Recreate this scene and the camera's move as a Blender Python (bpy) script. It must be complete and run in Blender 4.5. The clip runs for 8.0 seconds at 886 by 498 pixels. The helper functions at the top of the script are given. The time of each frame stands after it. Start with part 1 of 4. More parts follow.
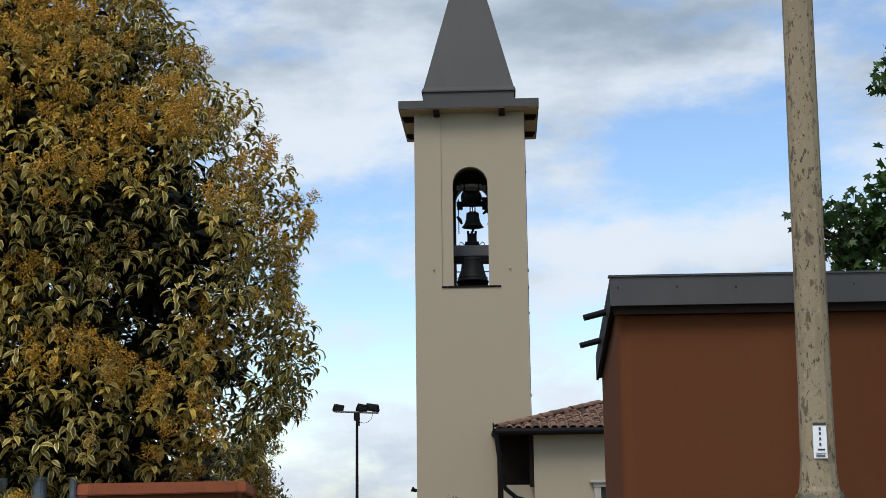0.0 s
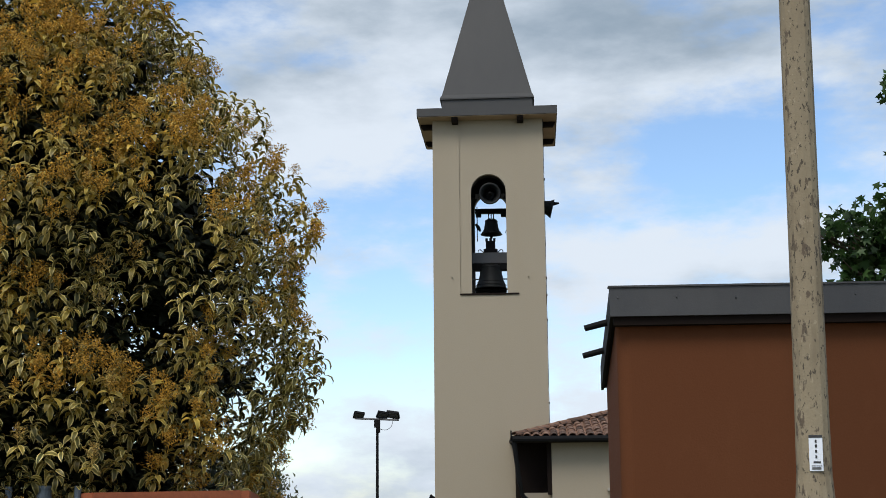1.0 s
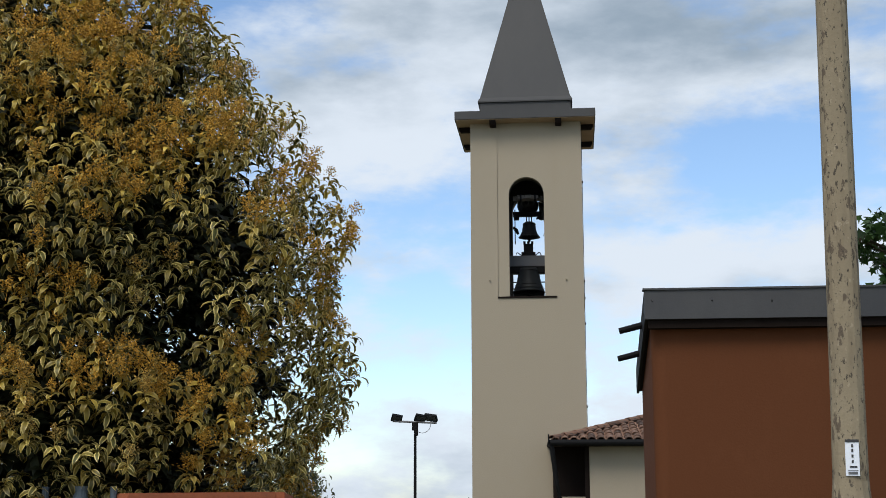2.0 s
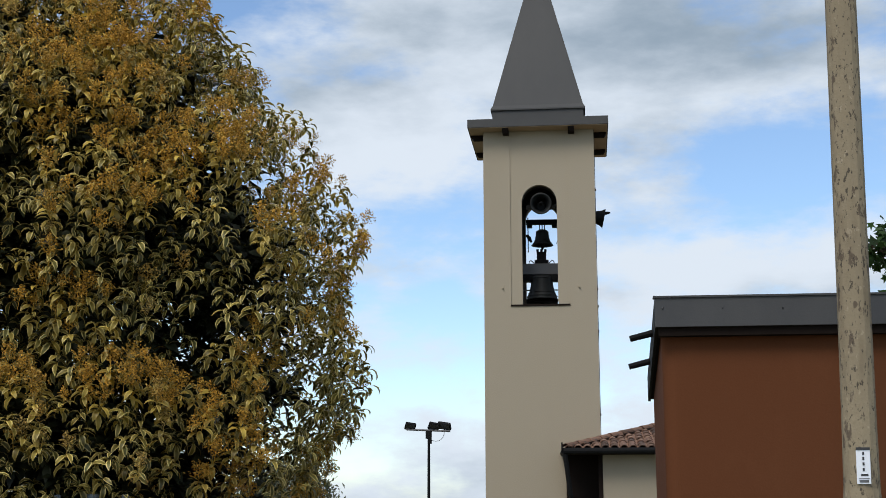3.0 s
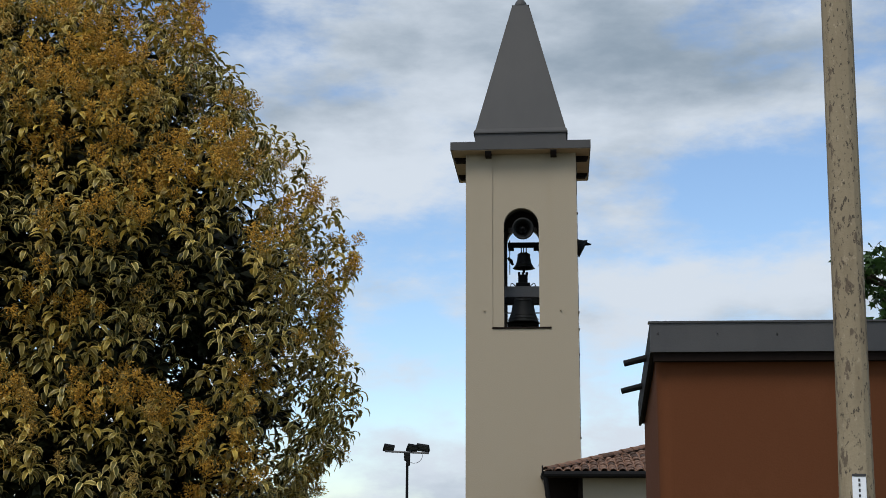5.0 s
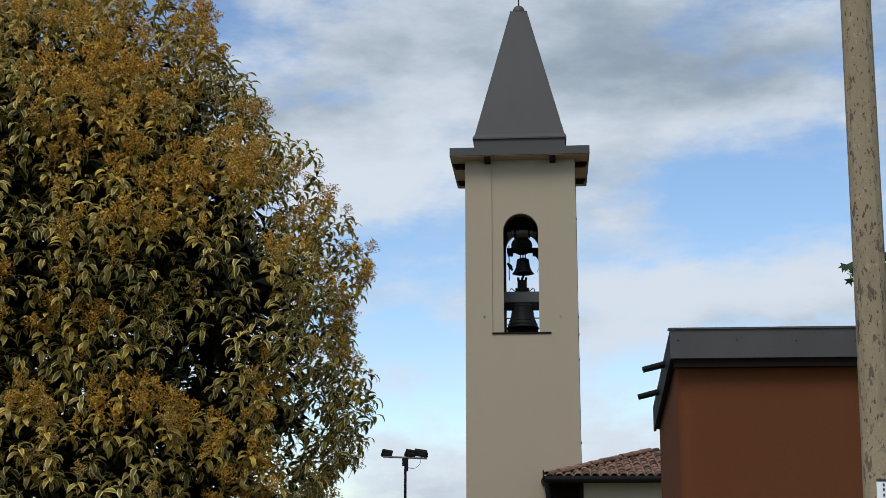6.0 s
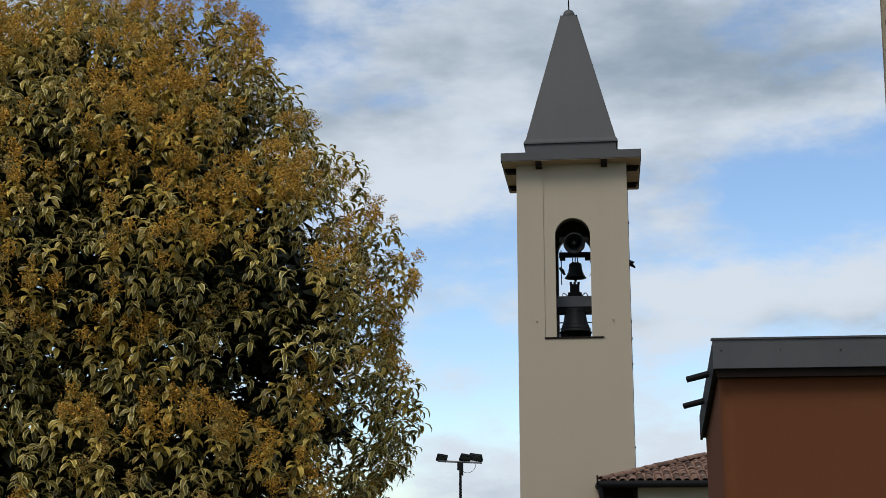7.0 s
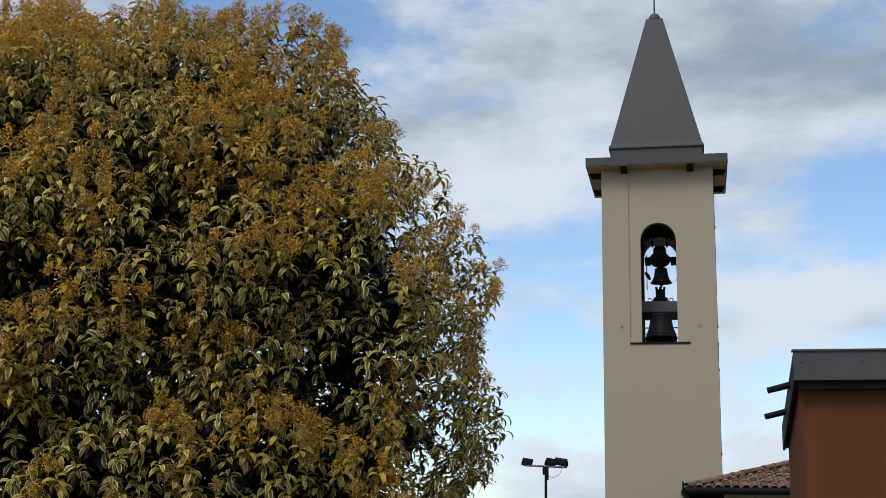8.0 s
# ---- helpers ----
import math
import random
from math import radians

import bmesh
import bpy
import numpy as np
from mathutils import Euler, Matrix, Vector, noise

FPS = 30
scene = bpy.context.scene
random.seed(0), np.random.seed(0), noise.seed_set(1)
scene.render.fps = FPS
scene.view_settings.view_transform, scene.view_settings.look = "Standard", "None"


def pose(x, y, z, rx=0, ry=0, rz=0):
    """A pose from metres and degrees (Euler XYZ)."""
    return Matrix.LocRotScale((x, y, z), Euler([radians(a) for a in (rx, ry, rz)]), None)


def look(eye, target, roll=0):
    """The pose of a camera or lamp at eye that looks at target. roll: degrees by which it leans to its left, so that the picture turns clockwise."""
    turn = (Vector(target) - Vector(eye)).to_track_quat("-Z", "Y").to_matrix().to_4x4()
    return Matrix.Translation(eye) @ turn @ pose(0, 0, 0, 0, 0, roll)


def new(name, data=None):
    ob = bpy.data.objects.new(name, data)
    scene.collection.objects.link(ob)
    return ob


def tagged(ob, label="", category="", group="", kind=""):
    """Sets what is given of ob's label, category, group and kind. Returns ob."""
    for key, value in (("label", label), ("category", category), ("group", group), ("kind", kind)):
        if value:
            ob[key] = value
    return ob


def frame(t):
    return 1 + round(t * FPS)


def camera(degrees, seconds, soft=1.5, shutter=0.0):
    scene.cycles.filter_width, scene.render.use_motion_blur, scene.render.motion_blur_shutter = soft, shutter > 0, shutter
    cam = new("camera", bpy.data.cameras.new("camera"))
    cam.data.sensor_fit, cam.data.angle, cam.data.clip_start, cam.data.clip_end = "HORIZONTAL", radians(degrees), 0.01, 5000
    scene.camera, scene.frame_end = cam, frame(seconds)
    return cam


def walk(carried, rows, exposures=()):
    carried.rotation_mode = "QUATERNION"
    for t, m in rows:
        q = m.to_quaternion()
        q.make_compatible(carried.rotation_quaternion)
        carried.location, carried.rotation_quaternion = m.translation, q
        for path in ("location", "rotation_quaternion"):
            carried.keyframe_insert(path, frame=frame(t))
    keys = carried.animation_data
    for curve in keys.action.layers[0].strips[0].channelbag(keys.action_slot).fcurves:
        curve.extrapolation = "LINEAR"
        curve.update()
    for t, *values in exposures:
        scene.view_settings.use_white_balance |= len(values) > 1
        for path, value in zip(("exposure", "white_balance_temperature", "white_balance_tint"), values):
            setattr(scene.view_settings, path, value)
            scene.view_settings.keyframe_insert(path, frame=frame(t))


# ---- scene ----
cam = camera(36.0, 8.0, soft=0.65)
PATH = [
    (0, (-1.802, -3.466, 1.608), (-1.822, -1.5, 1.976), -0.7),
    (0.5, (-1.627, -3.472, 1.631), (-1.664, -1.507, 2.002), -0.7),
    (1, (-1.55, -3.472, 1.646), (-1.61, -1.508, 2.023), -0.5),
    (1.5, (-1.52, -3.442, 1.637), (-1.617, -1.481, 2.015), -0.3),
    (2, (-1.498, -3.447, 1.639), (-1.616, -1.487, 2.021), -0.1),
    (2.2, (-1.505, -3.448, 1.639), (-1.629, -1.488, 2.0235), -0.1),
    (3.3, (-1.449, -3.449, 1.636), (-1.5933, -1.495, 2.0331), -0.1),
    (3.5, (-1.46, -3.449, 1.636), (-1.608, -1.495, 2.036), -0.1),
    (4, (-1.475, -3.468, 1.636), (-1.62, -1.517, 2.047), 0.2),
    (4.5, (-1.54, -3.472, 1.64), (-1.666, -1.52, 2.06), 0.3),
    (4.7, (-1.573, -3.482, 1.642), (-1.6878, -1.53, 2.0637), 0.3),
    (5.8, (-1.907, -3.595, 1.654), (-1.9938, -1.644, 2.0845), 0.1),
    (6, (-1.937, -3.608, 1.655), (-2.023, -1.657, 2.086), -0.0),
    (6.5, (-1.963, -3.64, 1.662), (-2.042, -1.688, 2.089), -0.4),
    (6.8, (-1.855, -3.665, 1.7), (-1.951, -1.715, 2.132), -0.4),
    (7, (-1.797, -3.704, 1.726), (-1.966, -1.759, 2.16), 0.0),
    (7.2, (-1.709, -3.714, 1.748), (-1.965, -1.779, 2.179), 0.3),
    (7.5, (-1.663, -3.774, 1.767), (-1.977, -1.846, 2.197), 0.8),
    (8, (-1.71, -3.844, 1.777), (-2.006, -1.915, 2.213), 0.8),
]
walk(cam, [(t, look(eye, target, roll)) for t, eye, target, roll in PATH],
     exposures=[(0, 0.02), (1.5, 0.0), (3.5, -0.04), (4.5, -0.17), (6, -0.16), (7, -0.16), (7.5, -0.02), (8, -0.12)])

# ---- light: bright broken cloud, weak sun from behind ----
SUN_ELEV, SUN_ROT = radians(53), radians(-152)
world = bpy.data.worlds.new("sky")
scene.world = world
world.use_nodes = True


def build_sky():
    nt = world.node_tree
    nt.nodes.clear()
    N = nt.nodes.new
    L = nt.links.new
    out, bg = N("ShaderNodeOutputWorld"), N("ShaderNodeBackground")
    sky = N("ShaderNodeTexSky")
    sky.sky_type, sky.sun_disc = "NISHITA", False
    sky.sun_elevation, sky.sun_rotation = SUN_ELEV, SUN_ROT
    sky.air_density, sky.dust_density, sky.ozone_density = 1.0, 0.6, 2.0
    co = N("ShaderNodeTexCoord")

    def noise_tex(scale, stretch, detail, rough, offset):
        mp, nz = N("ShaderNodeMapping"), N("ShaderNodeTexNoise")
        mp.inputs["Scale"].default_value = (scale, scale, scale * stretch)
        mp.inputs["Location"].default_value = offset
        nz.inputs["Scale"].default_value = 1.0
        nz.inputs["Detail"].default_value = detail
        nz.inputs["Roughness"].default_value = rough
        L(co.outputs["Generated"], mp.inputs["Vector"])
        L(mp.outputs["Vector"], nz.inputs["Vector"])
        return nz.outputs["Fac"]

    def math_node(op, a, b=None, c=None):
        m = N("ShaderNodeMath")
        m.operation = op
        for slot, v in zip(m.inputs, (a, b, c)):
            if v is None:
                continue
            if isinstance(v, (int, float)):
                slot.default_value = v
            else:
                L(v, slot)
        return m.outputs[0]

    def smooth(v, lo, hi):
        m = N("ShaderNodeMapRange")
        m.interpolation_type = "SMOOTHSTEP"
        m.inputs["From Min"].default_value, m.inputs["From Max"].default_value = lo, hi
        L(v, m.inputs["Value"])
        return m.outputs["Result"]

    def bank(az, el, waz, wel):
        # soft ellipse round a direction: azimuth to the right of +y, elevation, half widths, in degrees
        c = Vector((math.sin(radians(az)) * math.cos(radians(el)), math.cos(radians(az)) * math.cos(radians(el)), math.sin(radians(el))))
        sub, mul, ln = N("ShaderNodeVectorMath"), N("ShaderNodeVectorMath"), N("ShaderNodeVectorMath")
        sub.operation, mul.operation, ln.operation = "SUBTRACT", "MULTIPLY", "LENGTH"
        L(co.outputs["Generated"], sub.inputs[0])
        sub.inputs[1].default_value = c
        L(sub.outputs[0], mul.inputs[0])
        mul.inputs[1].default_value = (1 / radians(waz), 1 / radians(waz), 1 / radians(wel))
        L(mul.outputs[0], ln.inputs[0])
        return smooth(ln.outputs["Value"], 1.3, 0.2)

    # cloud cover: broad fields, torn edges, low streaks
    cover = math_node("ADD", math_node("MULTIPLY", noise_tex(5.0, 2.4, 6, 0.55, CLOUD_SEED), 1.0),
                      math_node("MULTIPLY", noise_tex(17.0, 2.2, 6, 0.6, (3.1, 0.4, 7.7)), 0.56))
    cover = math_node("ADD", cover, math_node("MULTIPLY", math_node("SUBTRACT", noise_tex(9.0, 2.6, 8, 0.6, (6.3, 1.9, 2.2)), 0.5), 0.62))
    for az, el, waz, wel, amount in CLOUD_BANKS:
        cover = math_node("ADD", cover, math_node("MULTIPLY", bank(az, el, waz, wel), amount))
    mask = smooth(cover, 0.56, 0.96)
    # thick cloud is grey below
    grey = math_node("ADD", noise_tex(6.0, 2.2, 4, 0.5, (1.7, 5.2, 0.3)), math_node("MULTIPLY", noise_tex(18.0, 2.6, 6, 0.6, (8.0, 2.0, 1.0)), 0.45))
    for az, el, waz, wel, amount in GREY_BANKS:
        grey = math_node("ADD", grey, math_node("MULTIPLY", bank(az, el, waz, wel), amount))
    tone = N("ShaderNodeMix")
    tone.data_type = "RGBA"
    L(smooth(grey, 0.56, 1.22), tone.inputs["Factor"])
    tone.inputs["A"].default_value = (*CLOUD_WHITE, 1)
    tone.inputs["B"].default_value = (*CLOUD_GREY, 1)
    gain = N("ShaderNodeVectorMath")
    gain.operation = "MULTIPLY"
    gain.inputs[1].default_value = BLUE_GAIN
    L(sky.outputs["Color"], gain.inputs[0])
    mix = N("ShaderNodeMix")
    mix.data_type = "RGBA"
    L(mask, mix.inputs["Factor"])
    L(gain.outputs[0], mix.inputs["A"])
    L(tone.outputs["Result"], mix.inputs["B"])
    L(mix.outputs["Result"], bg.inputs["Color"])
    bg.inputs["Strength"].default_value = 0.1
    L(bg.outputs[0], out.inputs[0])


CLOUD_SEED = (0.0, 0.0, 0.0)
CLOUD_WHITE = (7.5, 8.3, 9.3)
CLOUD_GREY = (3.0, 3.85, 4.8)
BLUE_GAIN = (1.70, 1.79, 1.86)
CLOUD_BANKS = [(11.0, 14.6, 6, 2.4, -0.21), (6.5, 12.6, 5, 1.2, -0.10), (-16.5, 22, 4.5, 3, -0.48), (9, 14.6, 3.5, 1.6, -0.12), (10, 10.5, 9, 1.2, 0.20), (-4.5, 8.8, 5, 1.3, -0.09), (-3, 13, 3, 1.0, -0.08),
               (3, 5.5, 9, 1.2, -0.03), (-5, 5.6, 7, 2.2, -0.14), (-8, 15.5, 4, 3, 0.18), (2, 20, 12, 3.2, 0.22), (12.5, 18, 5, 1.2, 0.12)]
GREY_BANKS = [(2, 20.5, 10, 2.6, 0.32), (6.5, 19.0, 6, 2.0, 0.16), (0, 16.8, 3, 1.2, 0.12), (-8, 19, 4, 3, 0.15), (10, 10.8, 9, 1.4, -0.25), (-8, 15, 3, 3, -0.2), (0, 5, 25, 4, -0.22)]
build_sky()

sun = new("sun", bpy.data.lights.new("sun", "SUN"))
sun.data.energy, sun.data.angle, sun.data.color = 2.6, radians(28), (1.0, 0.94, 0.85)
sun_dir = Vector((math.sin(SUN_ROT) * math.cos(SUN_ELEV), math.cos(SUN_ROT) * math.cos(SUN_ELEV), math.sin(SUN_ELEV)))
sun.matrix_world = look((0, 0, 60), Vector((0, 0, 60)) - sun_dir)


# ---- materials ----
def material(name, base, rough=0.8, metal=0.0, vary=(), grain=60.0, grain_amount=0.12, bump=0.15, bump_scale=None, spec=0.4, random_amount=0.0):
    """A principled material: base colour, fine grain, and stains: rows of (scale, low, high, colour, amount, stretch z)."""
    mat = bpy.data.materials.new(name)
    mat.use_nodes = True
    nt = mat.node_tree
    N, L = nt.nodes.new, nt.links.new
    bsdf = nt.nodes["Principled BSDF"]
    bsdf.inputs["Roughness"].default_value = rough
    bsdf.inputs["Metallic"].default_value = metal
    bsdf.inputs["Specular IOR Level"].default_value = spec
    co = N("ShaderNodeTexCoord")

    def noise_fac(scale, stretch, detail=5.0):
        mp, nz = N("ShaderNodeMapping"), N("ShaderNodeTexNoise")
        mp.inputs["Scale"].default_value = (1, 1, stretch)
        L(co.outputs["Object"], mp.inputs["Vector"])
        L(mp.outputs["Vector"], nz.inputs["Vector"])
        nz.inputs["Scale"].default_value, nz.inputs["Detail"].default_value, nz.inputs["Roughness"].default_value = scale, detail, 0.62
        return nz.outputs["Fac"]

    def blend(a, b, fac):
        m = N("ShaderNodeMix")
        m.data_type = "RGBA"
        for slot, v in (("A", a), ("B", b), ("Factor", fac)):
            if isinstance(v, tuple):
                m.inputs[slot].default_value = (*v, 1)
            elif isinstance(v, float):
                m.inputs[slot].default_value = v
            else:
                L(v, m.inputs[slot])
        return m.outputs["Result"]

    def ramp(v, lo, hi, top):
        m = N("ShaderNodeMapRange")
        m.inputs["From Min"].default_value, m.inputs["From Max"].default_value, m.inputs["To Max"].default_value = lo, hi, top
        L(v, m.inputs["Value"])
        return m.outputs["Result"]

    fine = noise_fac(grain, 1.0)
    dark = tuple(c * (1 - 2 * grain_amount) for c in base)
    light = tuple(min(1, c * (1 + 2 * grain_amount)) for c in base)
    colour = blend(dark, light, fine)
    for scale, lo, hi, tint, amount, stretch in vary:
        colour = blend(colour, tint, ramp(noise_fac(scale, stretch), lo, hi, amount))
    if random_amount:
        info, hsv = N("ShaderNodeObjectInfo"), N("ShaderNodeHueSaturation")
        L(ramp(info.outputs["Random"], 0, 1, 2 * random_amount), hsv.inputs["Value"])
        add = N("ShaderNodeMath")
        add.inputs[1].default_value = 1 - random_amount
        L(hsv.inputs["Value"].links[0].from_socket, add.inputs[0])
        L(add.outputs[0], hsv.inputs["Value"])
        L(colour, hsv.inputs["Color"])
        colour = hsv.outputs["Color"]
    L(colour, bsdf.inputs["Base Color"])
    if bump:
        bp = N("ShaderNodeBump")
        bp.inputs["Strength"].default_value, bp.inputs["Distance"].default_value = bump, 0.02
        L(noise_fac(bump_scale or grain, 1.0, 8.0), bp.inputs["Height"])
        L(bp.outputs[0], bsdf.inputs["Normal"])
    return mat


M_PLASTER = material("beige_plaster", (0.325, 0.277, 0.205), 0.92, vary=[(0.5, 0.45, 0.75, (0.31, 0.262, 0.19), 0.55, 0.35), (3.0, 0.5, 0.8, (0.33, 0.28, 0.205), 0.5, 0.3), (9.0, 0.62, 0.8, (0.33, 0.285, 0.21), 0.35, 0.12)], grain=35, grain_amount=0.05, bump=0.25)
# near-black copy of the plaster: shade inside the belfry put into colour
M_INSIDE = material("belfry_shade_plaster", (0.030, 0.025, 0.022), 0.95, vary=[(2.0, 0.4, 0.7, (0.03, 0.027, 0.025), 0.7, 1)], grain=25)
M_SLATE = material("dark_grey_sheet_metal", (0.045, 0.045, 0.045), 0.68, 0.0, vary=[(0.8, 0.45, 0.75, (0.064, 0.062, 0.059), 0.6, 0.4), (6, 0.55, 0.8, (0.047, 0.047, 0.049), 0.5, 0.3)], grain=40, grain_amount=0.06, bump=0.08)
M_SOFFIT = material("warm_soffit_boards", (0.36, 0.26, 0.17), 0.85, vary=[(3, 0.4, 0.7, (0.28, 0.20, 0.13), 0.6, 1)], grain=40)
# dark timber, blackened further to hold the shade of the porch recess
M_WOOD_DARK = material("dark_timber_and_shade", (0.012, 0.008, 0.0065), 0.9, spec=0.1, vary=[(5, 0.4, 0.7, (0.014, 0.010, 0.008), 0.7, 0.2)], grain=30)
M_BRONZE = material("dark_bronze", (0.010, 0.0105, 0.011), 0.6, 0.1, vary=[(9, 0.45, 0.75, (0.015, 0.022, 0.020), 0.6, 1)], spec=0.25, grain=60)
M_STEEL = material("dull_grey_steel", (0.12, 0.122, 0.128), 0.6, 0.35, vary=[(7, 0.45, 0.75, (0.11, 0.10, 0.095), 0.6, 1)], grain=60)
M_IRON = material("black_iron", (0.007, 0.007, 0.0075), 0.7, 0.0, grain=70, spec=0.12)
M_YOKE = material("grey_wooden_yoke", (0.10, 0.09, 0.082), 0.8, vary=[(8, 0.4, 0.7, (0.09, 0.08, 0.07), 0.7, 1)], grain=40)
M_TERRA = material("terracotta_wall_paint", (0.108, 0.040, 0.0175), 0.9, vary=[(0.7, 0.42, 0.75, (0.103, 0.036, 0.0155), 0.8, 0.5), (4, 0.55, 0.85, (0.132, 0.052, 0.024), 0.4, 0.6), (11, 0.66, 0.78, (0.105, 0.042, 0.02), 0.5, 0.3)], grain=50, grain_amount=0.05, bump=0.1, spec=0.08)
M_CAP = material("terracotta_coping", (0.34, 0.105, 0.05), 0.85, vary=[(5, 0.45, 0.75, (0.24, 0.08, 0.045), 0.7, 1), (16, 0.55, 0.75, (0.16, 0.075, 0.05), 0.5, 1)], spec=0.15, grain=60)
M_FASCIA = material("dark_grey_coated_flashing", (0.047, 0.047, 0.049), 0.55, 0.1, vary=[(1.5, 0.45, 0.75, (0.07, 0.068, 0.066), 0.6, 0.5), (14, 0.6, 0.8, (0.04, 0.04, 0.042), 0.5, 1)], grain=50, grain_amount=0.06, bump=0.08)
M_POLE = material("weathered_concrete_paint", (0.255, 0.208, 0.137), 0.92, vary=[(1.6, 0.40, 0.66, (0.215, 0.172, 0.112), 0.85, 0.4), (7, 0.52, 0.68, (0.17, 0.132, 0.085), 0.6, 0.25), (15, 0.59, 0.625, (0.085, 0.063, 0.045), 0.85, 0.4), (34, 0.585, 0.62, (0.05, 0.04, 0.03), 0.9, 0.45), (20, 0.62, 0.66, (0.36, 0.30, 0.21), 0.5, 0.6)], grain=60, grain_amount=0.1, bump=0.5, bump_scale=14)
M_MOSS = material("mossy_pole_foot", (0.16, 0.15, 0.11), 0.95, vary=[(12, 0.45, 0.65, (0.06, 0.065, 0.035), 0.8, 1)], grain=50, bump=0.6)
M_TILE = material("fired_clay_roof_tile", (0.125, 0.066, 0.042), 0.9, vary=[(6, 0.45, 0.75, (0.13, 0.072, 0.046), 0.8, 1), (14, 0.50, 0.64, (0.045, 0.036, 0.032), 0.85, 1), (9, 0.58, 0.70, (0.30, 0.21, 0.14), 0.6, 1)], grain=60, random_amount=0.6)
M_STONE = material("grey_stone", (0.36, 0.34, 0.30), 0.9, vary=[(4, 0.45, 0.75, (0.28, 0.26, 0.23), 0.7, 1)], grain=50)
M_BARK = material("brown_bark", (0.10, 0.075, 0.055), 0.95, vary=[(8, 0.4, 0.7, (0.06, 0.045, 0.035), 0.8, 0.2)], grain=30, bump=0.8)
M_GROUND = material("dry_grass_and_earth", (0.11, 0.11, 0.06), 0.95, vary=[(0.3, 0.4, 0.7, (0.17, 0.15, 0.11), 0.8, 1), (2, 0.5, 0.8, (0.07, 0.09, 0.035), 0.7, 1)], grain=8)
M_WHITE = material("white_label_plastic", (0.72, 0.75, 0.80), 0.5, grain=60, grain_amount=0.03, bump=0.0)
M_BLACK = material("black_print", (0.03, 0.03, 0.032), 0.6, grain=60, bump=0.0)
M_POST = material("galvanised_fence_post", (0.10, 0.125, 0.15), 0.6, 0.2, vary=[(9, 0.45, 0.7, (0.15, 0.18, 0.21), 0.6, 1)], grain=60)
M_GLASS = material("floodlight_glass", (0.03, 0.032, 0.035), 0.15, grain=30, bump=0.0)


def leaf_material(name, inner, rim, random_tint, translucency=0.48, rim_from=0.55, rough=0.45):
    """A leaf with a paler rim, each leaf of its own tint."""
    mat = bpy.data.materials.new(name)
    mat.use_nodes = True
    nt = mat.node_tree
    N, L = nt.nodes.new, nt.links.new
    bsdf, out = nt.nodes["Principled BSDF"], nt.nodes["Material Output"]
    uv, sep = N("ShaderNodeUVMap"), N("ShaderNodeSeparateXYZ")
    uv.uv_map = "leaf"
    L(uv.outputs[0], sep.inputs[0])
    edge = N("ShaderNodeMapRange")
    edge.inputs["From Min"].default_value, edge.inputs["From Max"].default_value = rim_from, 1.0
    L(sep.outputs["X"], edge.inputs["Value"])
    geo = N("ShaderNodeNewGeometry")
    mix, tint = N("ShaderNodeMix"), N("ShaderNodeMix")
    mix.data_type = tint.data_type = "RGBA"
    L(edge.outputs[0], mix.inputs["Factor"])
    mix.inputs["A"].default_value, mix.inputs["B"].default_value = (*inner, 1), (*rim, 1)
    L(sep.outputs["Y"], tint.inputs["Factor"])
    L(mix.outputs["Result"], tint.inputs["A"])
    tint.inputs["B"].default_value = (*random_tint, 1)
    hsv, val = N("ShaderNodeHueSaturation"), N("ShaderNodeMapRange")
    val.inputs["To Min"].default_value, val.inputs["To Max"].default_value = 0.42, 1.5
    L(geo.outputs["Random Per Island"], val.inputs["Value"])
    L(val.outputs[0], hsv.inputs["Value"])
    L(tint.outputs["Result"], hsv.inputs["Color"])
    L(hsv.outputs[0], bsdf.inputs["Base Color"])
    bsdf.inputs["Roughness"].default_value = rough
    bsdf.inputs["Specular IOR Level"].default_value = 0.3
    tr, add = N("ShaderNodeBsdfTranslucent"), N("ShaderNodeMixShader")
    L(hsv.outputs[0], tr.inputs["Color"])
    add.inputs[0].default_value = translucency
    L(bsdf.outputs[0], add.inputs[1])
    L(tr.outputs[0], add.inputs[2])
    L(add.outputs[0], out.inputs["Surface"])
    return mat


M_LEAF = leaf_material("olive_privet_leaf", (0.082, 0.084, 0.025), (0.82, 0.66, 0.25), (0.50, 0.345, 0.058), 0.28, 0.45, rough=0.42)
M_FLOWER = leaf_material("ochre_flower_sprays", (0.53, 0.305, 0.048), (0.53, 0.305, 0.048), (0.26, 0.28, 0.15), 0.3, rough=0.8)
# darkened copy of the leaf, for shade inside the crown
M_DEEP = leaf_material("shade_coloured_leaf", (0.02, 0.024, 0.010), (0.035, 0.037, 0.016), (0.03, 0.03, 0.012), 0.10)
M_STARLEAF = leaf_material("dark_green_star_leaf", (0.026, 0.062, 0.016), (0.04, 0.085, 0.024), (0.045, 0.085, 0.02), 0.3)
M_GREYLEAF = leaf_material("grey_green_leaf", (0.09, 0.11, 0.06), (0.14, 0.16, 0.10), (0.15, 0.15, 0.08), 0.3)


# ---- building helpers ----
def mesh_from(name, bm, mat):
    me = bpy.data.meshes.new(name)
    bm.normal_update()
    bm.to_mesh(me)
    bm.free()
    me.materials.append(mat)
    return me


def part(name, bm, mat, parent=None, label="", smooth=False):
    ob = new(name, mesh_from(name, bm, mat))
    if smooth:
        for p in ob.data.polygons:
            p.use_smooth = True
    if parent is not None:
        ob.parent = parent
    if label:
        tagged(ob, label)
    return ob


